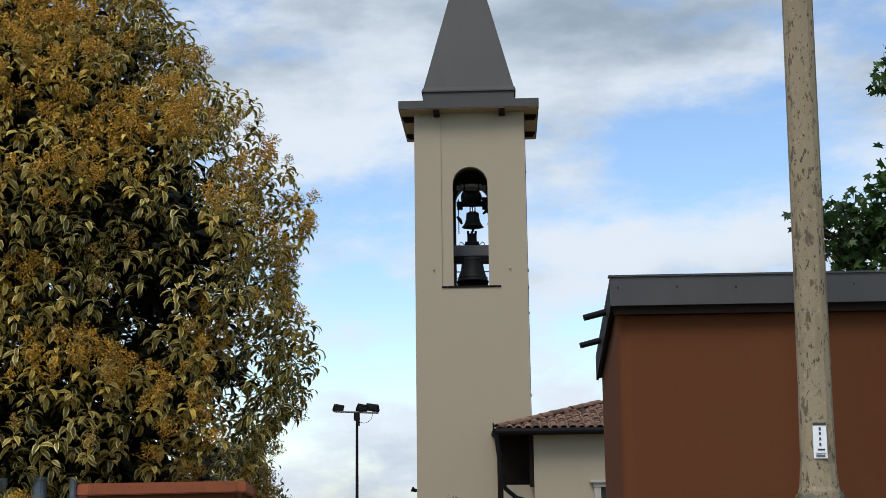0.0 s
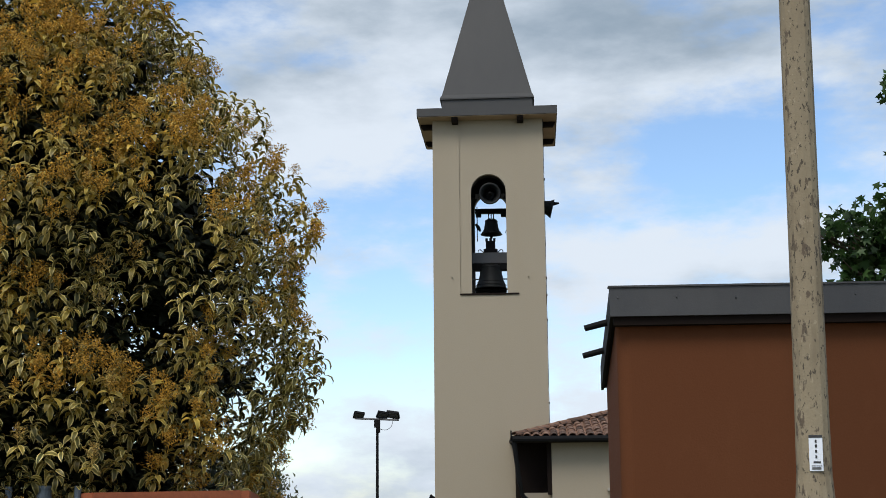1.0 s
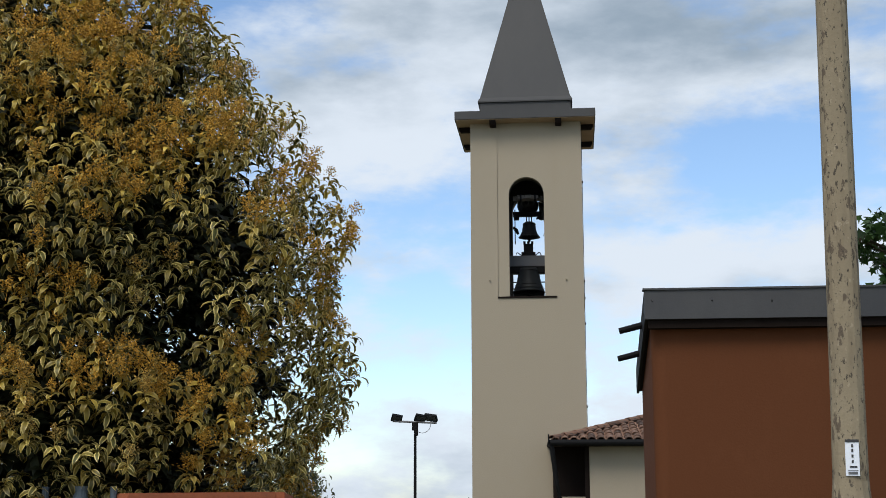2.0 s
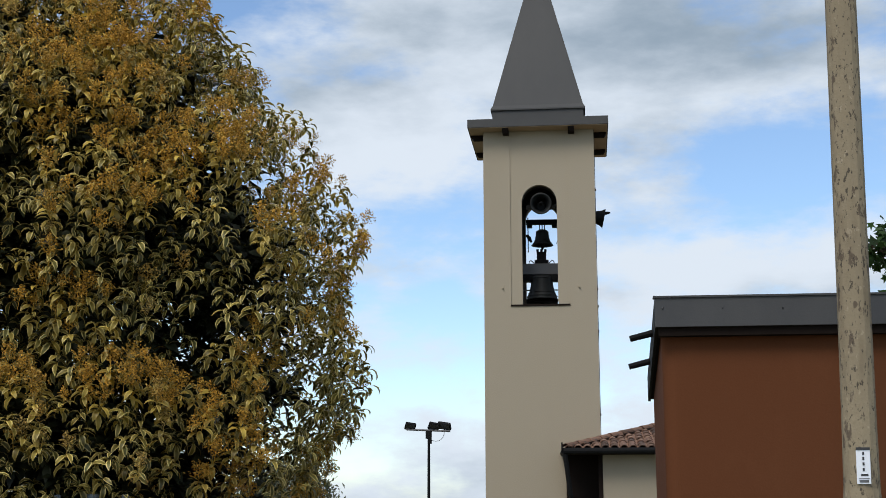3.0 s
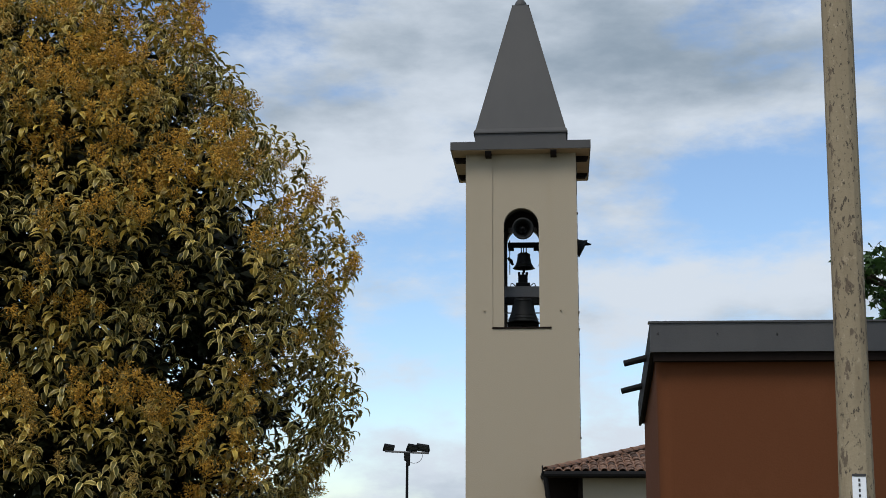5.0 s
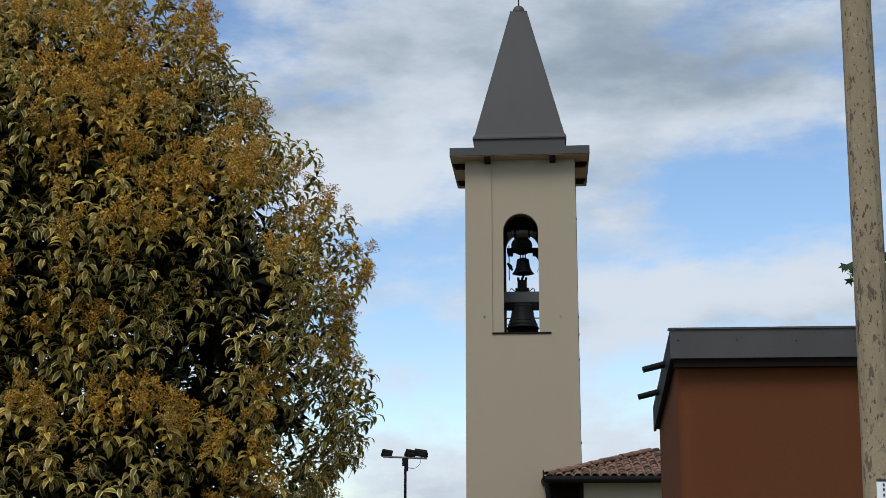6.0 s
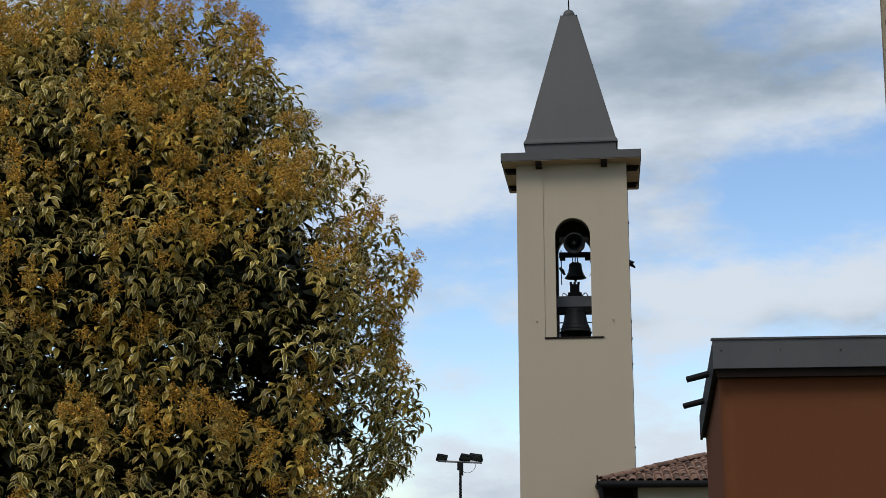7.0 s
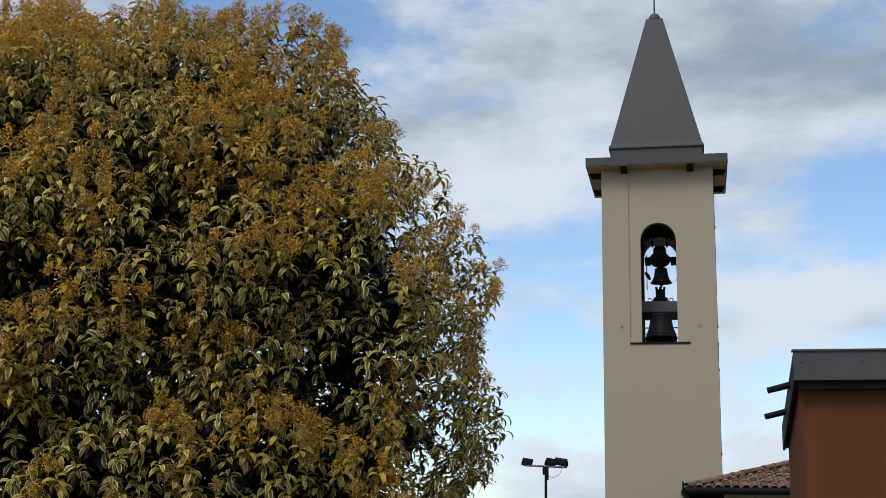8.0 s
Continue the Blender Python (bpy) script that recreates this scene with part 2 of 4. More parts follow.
def empty(name, m=None, **tags):
    ob = new(name)
    if m is not None:
        ob.matrix_world = m
    return tagged(ob, **tags)


def box(bm, lo, hi, bevel=0.0, m=None):
    c = [(a + b) / 2 for a, b in zip(lo, hi)]
    s = [abs(b - a) for a, b in zip(lo, hi)]
    made = bmesh.ops.create_cube(bm, size=1.0, matrix=Matrix.Translation(c) @ Matrix.Diagonal((*s, 1)))["verts"]
    if bevel:
        edges = list({e for v in made for e in v.link_edges})
        made = list({v for f in bmesh.ops.bevel(bm, geom=edges, offset=bevel, segments=2, affect="EDGES", profile=0.5)["faces"] for v in f.verts} | {v for v in made if v.is_valid})
    if m is not None:
        bmesh.ops.transform(bm, matrix=m, verts=[v for v in made if v.is_valid])
    return bm


def boxed(lo, hi, bevel=0.0, m=None):
    return box(bmesh.new(), lo, hi, bevel, m)


def tube(bm, pts, r, n=8, ends=True):
    """A round bar along points, r a number or one for each point."""
    pts = [Vector(p) for p in pts]
    rs = [r] * len(pts) if isinstance(r, (int, float)) else r
    rings = []
    for i, p in enumerate(pts):
        d = (pts[min(i + 1, len(pts) - 1)] - pts[max(i - 1, 0)]).normalized()
        a = d.orthogonal().normalized() if abs(d.z) > 0.95 else d.cross(Vector((0, 0, 1))).normalized()
        b = d.cross(a)
        rings.append([bm.verts.new(p + rs[i] * (math.cos(2 * math.pi * k / n) * a + math.sin(2 * math.pi * k / n) * b)) for k in range(n)])
    for r0, r1 in zip(rings, rings[1:]):
        for k in range(n):
            bm.faces.new((r0[k], r0[(k + 1) % n], r1[(k + 1) % n], r1[k]))
    if ends:
        bm.faces.new(rings[0])
        bm.faces.new(rings[-1][::-1])
    bmesh.ops.recalc_face_normals(bm, faces=bm.faces)
    return bm


def lathe(profile, n=32):
    """A body turned round z from rows of (radius, z)."""
    bm = bmesh.new()
    rings = [[bm.verts.new((r * math.cos(2 * math.pi * k / n), r * math.sin(2 * math.pi * k / n), z)) for k in range(n)] for r, z in profile]
    for r0, r1 in zip(rings, rings[1:]):
        for k in range(n):
            bm.faces.new((r0[k], r0[(k + 1) % n], r1[(k + 1) % n], r1[k]))
    bm.faces.new(rings[0][::-1])
    bm.faces.new(rings[-1])
    bmesh.ops.recalc_face_normals(bm, faces=bm.faces)
    return bm


def prism(bm, outline, axis, lo, hi):
    """A flat outline of (a, b) pushed along axis 0, 1 or 2 from lo to hi."""
    def at(a, b, c):
        v = [a, b]
        v.insert(axis, c)
        return v
    f0 = [bm.verts.new(at(a, b, lo)) for a, b in outline]
    f1 = [bm.verts.new(at(a, b, hi)) for a, b in outline]
    bm.faces.new(f0)
    bm.faces.new(f1[::-1])
    k = len(outline)
    for i in range(k):
        bm.faces.new((f0[i], f1[i], f1[(i + 1) % k], f0[(i + 1) % k]))
    bmesh.ops.recalc_face_normals(bm, faces=bm.faces)
    return bm


# ---- ground: level ----
def ground_height(y):
    return 0.0


def build_ground():
    bm = bmesh.new()
    xs = [-2500, -600, -150, -60, -30, -15, -8, -4, 0, 4, 8, 15, 30, 60, 150, 600, 2500]
    ys = [-2500, -600, -150, -40, -10, 0, 6, 10, 13.5, 15, 17, 19, 21, 23, 25, 27.5, 32, 40, 60, 150, 600, 2500]
    grid = [[bm.verts.new((x, y, ground_height(y))) for x in xs] for y in ys]
    for r0, r1 in zip(grid, grid[1:]):
        for i in range(len(xs) - 1):
            bm.faces.new((r0[i], r0[i + 1], r1[i + 1], r1[i]))
    tagged(part("ground", bm, M_GROUND), "level ground of dry grass and earth", "ground", kind="structure")


build_ground()

# ---- bell tower ----
TX0, TX1, TY0, TY1 = -2.975, 0.105, 33.41, 36.09
TCX, TCY = (TX0 + TX1) / 2, (TY0 + TY1) / 2
SILL, SPRING, RAD = 7.465, 10.35, 0.485
TOP = 12.40


PANEL = 0.80


def arch_wall(half, depth, z0, z1, recess):
    """One belfry wall: outer face at y = recess, inner at y = depth, with an arched opening down to the sill."""
    n = 18
    arc = [(RAD * math.cos(math.pi * k / n), SPRING + RAD * math.sin(math.pi * k / n)) for k in range(n + 1)]
    # two halves meet over the crown of the arch, so that each face stays simple
    bm = bmesh.new()
    prism(bm, [(half, z0), (half, z1), (0, z1)] + [q for q in reversed(arc) if q[0] > -1e-6] + [(RAD, z0)], 1, recess, depth)
    prism(bm, [(-half, z0), (-half, z1), (0, z1)] + [q for q in arc if q[0] < 1e-6] + [(-RAD, z0)], 1, recess, depth)
    bmesh.ops.remove_doubles(bm, verts=bm.verts, dist=1e-4)
    bmesh.ops.delete(bm, geom=[f for f in bm.faces if all(abs(v.co.x) < 1e-4 for v in f.verts)], context="FACES")
    bmesh.ops.recalc_face_normals(bm, faces=bm.faces)
    return bm


def build_tower():
    tower = empty("bell_tower", pose(TCX + 0.072, TCY, 0, 0, 0, -1.9), label="beige plastered bell tower with dark pyramid spire", category="bell tower")
    hx, hy, dep = (TX1 - TX0) / 2, (TY1 - TY0) / 2, 0.42
    ex, ey = hx + 0.41, hy + 0.41
    for i in range(4):
        turn = pose(0, 0, 0, 0, 0, 90 * i)
        w, out = (hx, hy) if i % 2 == 0 else (hy - dep, hx)
        o = part("shaft_wall", boxed((-w, -out, 0), (w, -out + dep, SILL)), M_PLASTER, tower)
        o.matrix_basis = turn
        # lining behind the thin outer wall, coloured with the belfry's shade
        o = part("inner_lining", arch_wall(w - 0.002, dep, SILL + 0.001, TOP - 0.001, 0.163), M_INSIDE, tower, "inner wall with the belfry's shade in its near-black colour")
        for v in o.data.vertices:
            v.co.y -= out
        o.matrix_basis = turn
        bm = arch_wall(w, 0.16, SILL, TOP, 0.025)
        for v in bm.verts:
            v.co.y -= out
        o = part("belfry_wall", bm, M_PLASTER, tower)
        o.matrix_basis = turn
        for q in (-1, 1):
            o = part("pilaster", boxed((q * PANEL, -out, SILL), (q * (w + (0 if i % 2 == 0 else dep - 0.051)), -out + 0.025, TOP)), M_PLASTER, tower)
            o.matrix_basis = turn
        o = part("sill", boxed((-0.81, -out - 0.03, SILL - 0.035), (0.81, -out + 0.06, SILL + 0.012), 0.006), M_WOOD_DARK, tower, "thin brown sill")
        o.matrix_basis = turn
        for x in (-0.90, 0.92):
            bm = bmesh.new()
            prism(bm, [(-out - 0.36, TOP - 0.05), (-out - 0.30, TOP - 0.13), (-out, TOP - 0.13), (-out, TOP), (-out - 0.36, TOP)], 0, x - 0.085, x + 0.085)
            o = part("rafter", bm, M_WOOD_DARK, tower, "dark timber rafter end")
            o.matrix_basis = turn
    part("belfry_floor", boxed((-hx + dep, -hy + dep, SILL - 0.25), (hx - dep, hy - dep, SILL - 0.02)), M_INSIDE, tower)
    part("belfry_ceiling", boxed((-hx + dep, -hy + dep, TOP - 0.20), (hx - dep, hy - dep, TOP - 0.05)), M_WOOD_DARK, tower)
    part("soffit", boxed((-ex + 0.03, -ey + 0.03, TOP), (ex - 0.03, ey - 0.03, TOP + 0.06)), M_SOFFIT, tower, "warm brown boarded soffit")
    bm = bmesh.new()
    for q in (-1, 1):
        box(bm, (-ex, q * ey, TOP + 0.02), (ex, q * (ey - 0.03), TOP + 0.25))
        box(bm, (q * ex, -ey + 0.03, TOP + 0.02), (q * (ex - 0.03), ey - 0.03, TOP + 0.25))
    box(bm, (-ex + 0.03, -ey + 0.03, TOP + 0.17), (ex - 0.03, ey - 0.03, TOP + 0.235))
    part("fascia", bm, M_SLATE, tower, "dark grey metal eave edge")
    # spire
    zb = TOP + 0.235
    part("spire_kerb", boxed((-1.28, -1.28, zb), (1.28, 1.28, zb + 0.40), 0.01), M_SLATE, tower)
    bm = bmesh.new()
    rows = [(1.325, zb + 0.39), (1.325, zb + 0.43), (1.27, zb + 0.54), (0.25, zb + 4.64), (0.25, zb + 4.66)]
    loops = [[bm.verts.new((sx * r, sy * r, z)) for sx, sy in ((-1, -1), (1, -1), (1, 1), (-1, 1))] for r, z in rows]
    for a, b in zip(loops, loops[1:]):
        for k in range(4):
            bm.faces.new((a[k], a[(k + 1) % 4], b[(k + 1) % 4], b[k]))
    bm.faces.new(loops[0][::-1])
    bm.faces.new(loops[-1])
    bmesh.ops.bevel(bm, geom=[ed for ed in bm.edges if abs(ed.verts[0].co.z - ed.verts[1].co.z) > 2], offset=0.03, segments=2, affect="EDGES")
    bmesh.ops.recalc_face_normals(bm, faces=bm.faces)
    part("spire", bm, M_SLATE, tower, "steep dark grey sheet-metal spire")
    cap = lathe([(0.19, 0), (0.19, 0.06), (0.17, 0.14), (0.12, 0.22), (0.05, 0.26), (0.02, 0.27)], 20)
    o = part("spire_cap", cap, M_SLATE, tower, smooth=True)
    o.location = (0, 0, zb + 4.66)
    part("lightning_rod", tube(bmesh.new(), [(0, 0, zb + 4.8), (0, 0, zb + 6.6)], [0.022, 0.014], 8), M_IRON, tower)
    # lightning conductor along the corner, with clips
    bm = bmesh.new()
    tube(bm, [(hx + 0.012, -hy + 0.10, z) for z in (0.2, 4, SILL - 1, SILL + 1.5, TOP)], 0.008, 6)
    cond = part("conductor_cable", bm, M_IRON, tower, "thin dark lightning conductor")
    for z in (SILL - 0.05, SILL + 0.42, SILL + 3.2, SILL - 3, SILL - 0.75):
        part("cable_clip", boxed((hx, -hy + 0.07, z - 0.03), (hx + 0.035, -hy + 0.13, z + 0.03), 0.005), M_IRON, cond)
    for x in (-1.03, 1.06):
        part("wall_peg", tube(bmesh.new(), [(x, -hy + 0.01, SILL + 0.48), (x, -hy - 0.05, SILL + 0.478)], 0.022, 8), M_PLASTER, tower)
    # small flood lamp on the flank
    part("wall_lamp", tube(bmesh.new(), [(-hx, -hy + 0.3, 1.98), (-hx - 0.07, -hy + 0.3, 1.98), (-hx - 0.16, -hy + 0.28, 2.02)], [0.03, 0.05, 0.075], 10), M_IRON, tower, "small black wall lamp")
    return tower


build_tower()


# ---- bells ----
def bell_body(r, h, stout=1.0):
    t = 0.09 * r
    prof = [(0.30, 1.0), (0.50, 0.985), (0.56, 0.94), (0.57, 0.86), (0.60, 0.66), (0.66, 0.42), (0.76, 0.22), (0.90, 0.08), (1.0, 0.0)]
    prof = [(a if b < 0.1 else min(0.93, a * stout), b) for a, b in prof]
    out = [(r * a, h * (b - 1)) for a, b in prof]
    inner = [(max(0.02, r * a - t * (1.6 if b < 0.2 else 1.0)), h * (b - 1) - (t if b > 0.9 else 0) + (0.02 * h if b == 0 else 0)) for a, b in reversed(prof)]
    bm = bmesh.new()
    n = 36
    rings = [[bm.verts.new((q * math.cos(2 * math.pi * k / n), q * math.sin(2 * math.pi * k / n), z)) for k in range(n)] for q, z in out + inner]
    for r0, r1 in zip(rings, rings[1:]):
        for k in range(n):
            bm.faces.new((r0[k], r1[k], r1[(k + 1) % n], r0[(k + 1) % n]))
    bm.faces.new(rings[0])
    bm.faces.new(rings[-1][::-1])
    bmesh.ops.recalc_face_normals(bm, faces=bm.faces)
    return bm


def add_bell_parts(thing, r, h, drop, stout=1.0, lean=0.0):
    """Bell with crown and clapper hanging from the thing's origin; drop: from the origin to the bell's head."""
    b = part("bell_body", bell_body(r, h, stout), M_BRONZE, thing, "dark weathered bronze bell", smooth=True)
    b.location = (0, 0, -drop)
    bm = bmesh.new()
    for a in range(4):
        c, s = math.cos(a * math.pi / 2), math.sin(a * math.pi / 2)
        tube(bm, [(0.30 * r * c, 0.30 * r * s, -drop - 0.01), (0.26 * r * c, 0.26 * r * s, -drop * 0.5), (0.12 * r * c, 0.12 * r * s, 0)], 0.05 * r + 0.01, 6)
    part("crown", bm, M_BRONZE, thing)
    for k, zz in enumerate((0.88, 0.30, 0.16)):
        rad = min(0.94, (0.575, 0.725, 0.83)[k] * stout) * r
        bm = bmesh.new()
        tube(bm, [(rad * math.cos(2 * math.pi * j / 24), rad * math.sin(2 * math.pi * j / 24), -drop + h * (zz - 1)) for j in range(25)], 0.014 * r + 0.002, 5, ends=False)
        part("moulding_band", bm, M_BRONZE, b).location = (0, 0, drop)
    bm = tube(bmesh.new(), [(0, lean * u * r, -drop - u * h) for u in (0.08, 0.75, 0.9, 1.02, 1.32)], [0.02, 0.03, 0.06, 0.055, 0.022], 8)
    part("clapper", bm, M_IRON, thing, "iron clapper with long tail", smooth=True)


def swinging_bell(name, m, r, h, drop, label, lean=0.0):
    """Its origin is the pivot; the pivot's axis is x."""
    b = empty(name, m, label=label, category="bell", group="swinging bells")
    add_bell_parts(b, r, h, drop, 1.0, lean)
    bm = boxed((-0.42, -0.07, 0.0), (0.42, 0.07, 0.10), 0.015)
    box(bm, (-0.30, -0.06, 0.10), (0.30, 0.06, 0.20), 0.02)
    box(bm, (-0.09, -0.05, 0.20), (0.09, 0.05, 0.26), 0.015)
    part("yoke", bm, M_YOKE, b, "heavy grey yoke above the bell")
    for s in (-1, 1):
        part("pivot_pin", tube(bmesh.new(), [(s * 0.42, 0, 0.03), (s * 0.56, 0, 0.03)], 0.035, 8), M_IRON, b)
        part("yoke_strap", boxed((s * 0.2 - 0.025, -0.082, -0.04), (s * 0.2 + 0.025, 0.082, 0.21), 0.004), M_IRON, b, "black iron strap")
    return b


FRONT_PIVOT = pose(-1.36, 34.15, 10.37)
SIDE_PIVOT = pose(-0.29, TCY, 10.28, 0, 0, 90)
front_bell = swinging_bell("swinging_bell", FRONT_PIVOT, 0.305, 0.48, 0.16, "dark bronze bell swinging in the front arch")
side_bell = swinging_bell("swinging_bell", SIDE_PIVOT, 0.285, 0.46, 0.28, "dark bronze bell swinging out of the side arch", -0.55)

small_bell = empty("hanging_bell", pose(-1.33, 34.75, 9.84), label="small dark bronze bell hanging still from a beam", category="bell")
add_bell_parts(small_bell, 0.315, 0.43, 0.03)
part("beam", boxed((-0.46, -0.07, 0.15), (0.46, 0.07, 0.29), 0.01), M_IRON, small_bell, "black iron hanging beam")
for sx in (-0.07, 0.0, 0.07):
    part("hanger_rod", tube(bmesh.new(), [(sx, 0, 0.0), (sx, 0, 0.16)], 0.016, 6), M_IRON, small_bell)
for sx in (-1, 1):
    part("beam_bracket", boxed((sx * 0.36 - 0.08, -0.08, 0.06), (sx * 0.36 + 0.08, 0.08, 0.149), 0.01), M_IRON, small_bell)

big_bell = empty("great_bell", pose(-1.36, 34.75, 8.53), label="large dark bronze bell below a steel beam", category="bell")
add_bell_parts(big_bell, 0.475, 0.70, 0.04, 1.10)
part("head_frame", boxed((-0.56, -0.14, -0.20), (0.56, 0.14, -0.004), 0.02), M_IRON, big_bell, "black iron frame below the beam")
part("striker_plate", boxed((-0.44, -0.2, -0.82), (0.44, 0.2, -0.74), 0.02), M_IRON, big_bell)
part("beam", boxed((-0.74, -0.12, 0.0), (0.74, 0.12, 0.31), 0.012), M_STEEL, big_bell, "grey painted steel beam")
bm = boxed((-0.135, -0.10, 0.31), (0.135, 0.10, 0.66), 0.02)
box(bm, (-0.20, -0.12, 0.31), (0.20, 0.12, 0.42), 0.02)
for sx in (-0.11, 0, 0.11):
    box(bm, (sx - 0.035, -0.09, 0.66), (sx + 0.035, 0.09, 0.73), 0.01)
part("pedestal", bm, M_IRON, big_bell, "dark iron block standing on the beam")
for sx in (-1, 1):
    part("cable_loop", tube(bmesh.new(), [(sx * 0.20, 0, 0.33), (sx * 0.30, 0, 0.42), (sx * 0.34, 0, 0.40), (sx * 0.36, 0, 0.32)], 0.014, 6), M_IRON, big_bell)
for sx in (-0.36, -0.2, 0.2, 0.36):
    part("hanger_bolt", tube(bmesh.new(), [(sx * 0.5, 0, 0.05), (sx * 0.5, 0, -0.12)], 0.025, 8), M_STEEL, big_bell)
for sy in (-0.62, 0.62):
    part("side_frame", tube(bmesh.new(), [(sy, 0.15, -1.0), (sy, 0.15, 0.0)], 0.03, 8), M_STEEL, big_bell)
part("cross_rail", tube(bmesh.new(), [(-0.62, 0.12, -0.42), (0.62, 0.12, -0.42)], 0.018, 8), M_STEEL, big_bell)

hammer = empty("bell_hammer", pose(-1.73, 34.3, 9.65), label="black electric bell hammer on a rod", category="bell hammer")
part("rod", tube(bmesh.new(), [(0.0, 0, 0.45), (0.0, 0, -0.55)], 0.014, 6), M_IRON, hammer)
part("hammer_head", tube(bmesh.new(), [(-0.05, 0, -0.05), (0.03, 0, -0.14), (0.09, 0, -0.26)], [0.03, 0.055, 0.03], 8), M_IRON, hammer)
part("pull_wire", tube(bmesh.new(), [(0.80, 0, 0.2), (0.86, 0, -0.05), (0.84, 0, -0.2), (0.79, 0, -0.32)], 0.008, 5), M_IRON, hammer)


# ---- low church house with clay tile roof ----
def build_house():
    house = empty("church_house", pose(0, 0, 0), label="beige church house with hipped clay tile roof", category="house")
    part("front_wall", boxed((0.135, 32.5, 0), (7.0, 32.8, 3.44)), M_PLASTER, house)
    part("side_wall", boxed((0.135, 32.8, 0), (0.435, 40.0, 3.44)), M_PLASTER, house)
    part("back_wall", boxed((0.435, 39.7, 0), (7.0, 40.0, 3.44)), M_PLASTER, house)
    part("porch_parapet", boxed((-0.66, 32.75, 0), (0.133, 32.95, 2.08), 0.01), M_PLASTER, house, "beige parapet")
    # back board whose near-black colour stands for the shade in the recess
    part("porch_back", boxed((-0.80, 33.16, 1.6), (0.133, 33.28, 3.44)), M_WOOD_DARK, house, "porch back board with the recess's shade in its near-black colour")
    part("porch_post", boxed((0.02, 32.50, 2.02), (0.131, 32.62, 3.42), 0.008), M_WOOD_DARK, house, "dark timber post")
    # hip roof: low pitch, corner over the porch
    ex, ey, ez, k = -0.80, 32.10, 3.50, 0.27
    bm = bmesh.new()
    v = [bm.verts.new(p) for p in ((ex, ey, ez), (7.4, ey, ez), (7.4, ey + 8, ez), (ex, ey + 8, ez), (ex + 4, ey + 4, ez + 4 * k), (7.4, ey + 4, ez + 4 * k))]
    for f in ((0, 1, 5, 4), (1, 2, 5), (2, 3, 4, 5), (3, 0, 4), (3, 2, 1, 0)):
        bm.faces.new([v[i] for i in f])
    for q in bm.verts:
        q.co.z += 0.035 if q.co.z > ez + 0.1 else 0.0
    bmesh.ops.recalc_face_normals(bm, faces=bm.faces)
    roof = part("roof", bm, M_TILE, house, "low hipped roof of old clay tiles")
    # gutter along the eave, downpipe that swings back to the wall
    bm = bmesh.new()
    for (x0, y0), (x1, y1) in (((ex - 0.08, ey - 0.07), (7.4, ey - 0.07)), ((ex - 0.07, ey - 0.08), (ex - 0.07, ey + 7.5))):
        tube(bm, [(x0, y0, ez - 0.06), (x1, y1, ez - 0.06)], 0.082, 10)
    part("gutter", bm, M_IRON, house, "black half-round gutter")
    part("downpipe", tube(bmesh.new(), [(ex - 0.05, ey - 0.05, ez - 0.1), (ex, ey, ez - 0.5), (ex + 0.08, ey + 0.1, ez - 1.15), (ex + 0.16, ey + 0.2, ez - 1.5), (ex + 0.45, ey + 0.32, ez - 1.75), (ex + 0.9, ey + 0.36, ez - 1.85), (ex + 0.92, ey + 0.36, 0.0)], 0.062, 8), M_IRON, house, "black swan-neck downpipe")
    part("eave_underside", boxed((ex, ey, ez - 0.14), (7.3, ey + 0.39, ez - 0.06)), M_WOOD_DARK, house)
    part("gutter_spike", tube(bmesh.new(), [(ex - 0.12, ey - 0.1, ez - 0.05), (ex - 0.12, ey - 0.1, ez + 0.16)], 0.02, 6), M_IRON, house)
    # window with a stone head
    win = part("window", boxed((1.85, 32.47, 0.3), (2.9, 32.499, 2.0)), M_GLASS, house, "upper window with grey stone surround")
    for lo, hi in (((1.68, 32.42, 0.25), (1.85, 32.499, 2.0)), ((2.9, 32.42, 0.25), (3.07, 32.499, 2.0)), ((1.66, 32.40, 2.0), (3.09, 32.499, 2.11)), ((1.56, 32.34, 2.11), (3.19, 32.499, 2.18))):
        part("stone_surround", boxed(lo, hi, 0.008), M_STONE, win)
    # clay tiles in courses: front slope, clipped by the hip
    bm = bmesh.new()
    rad, length, n = 0.105, 0.42, 6
    pts = []
    for j, y in enumerate((0, length)):
        rr = rad * (1.0 if j == 0 else 0.86)
        pts.append([bm.verts.new((rr * math.cos(math.pi * i / n), y, 0.75 * rr * math.sin(math.pi * i / n))) for i in range(n + 1)])
        pts.append([bm.verts.new(((rr - 0.018) * math.cos(math.pi * i / n), y, 0.75 * (rr - 0.018) * math.sin(math.pi * i / n))) for i in range(n + 1)])
    o0, i0, o1, i1 = pts
    for i in range(n):
        bm.faces.new((o0[i], o0[i + 1], o1[i + 1], o1[i]))
        bm.faces.new((i0[i], i1[i], i1[i + 1], i0[i + 1]))
        bm.faces.new((o0[i], i0[i], i0[i + 1], o0[i + 1]))
    bmesh.ops.recalc_face_normals(bm, faces=bm.faces)
    tile = mesh_from("tile", bm, M_TILE)
    rnd = random.Random(4)
    pitch = math.degrees(math.atan(k))
    for row in range(9):
        for col in range(17):
            x = ex + 0.06 + 0.235 * col
            y = ey - 0.06 + 0.33 * row
            if y - ey > x - ex + 0.05:
                continue
            o = new("tile", tile)
            o.parent = roof
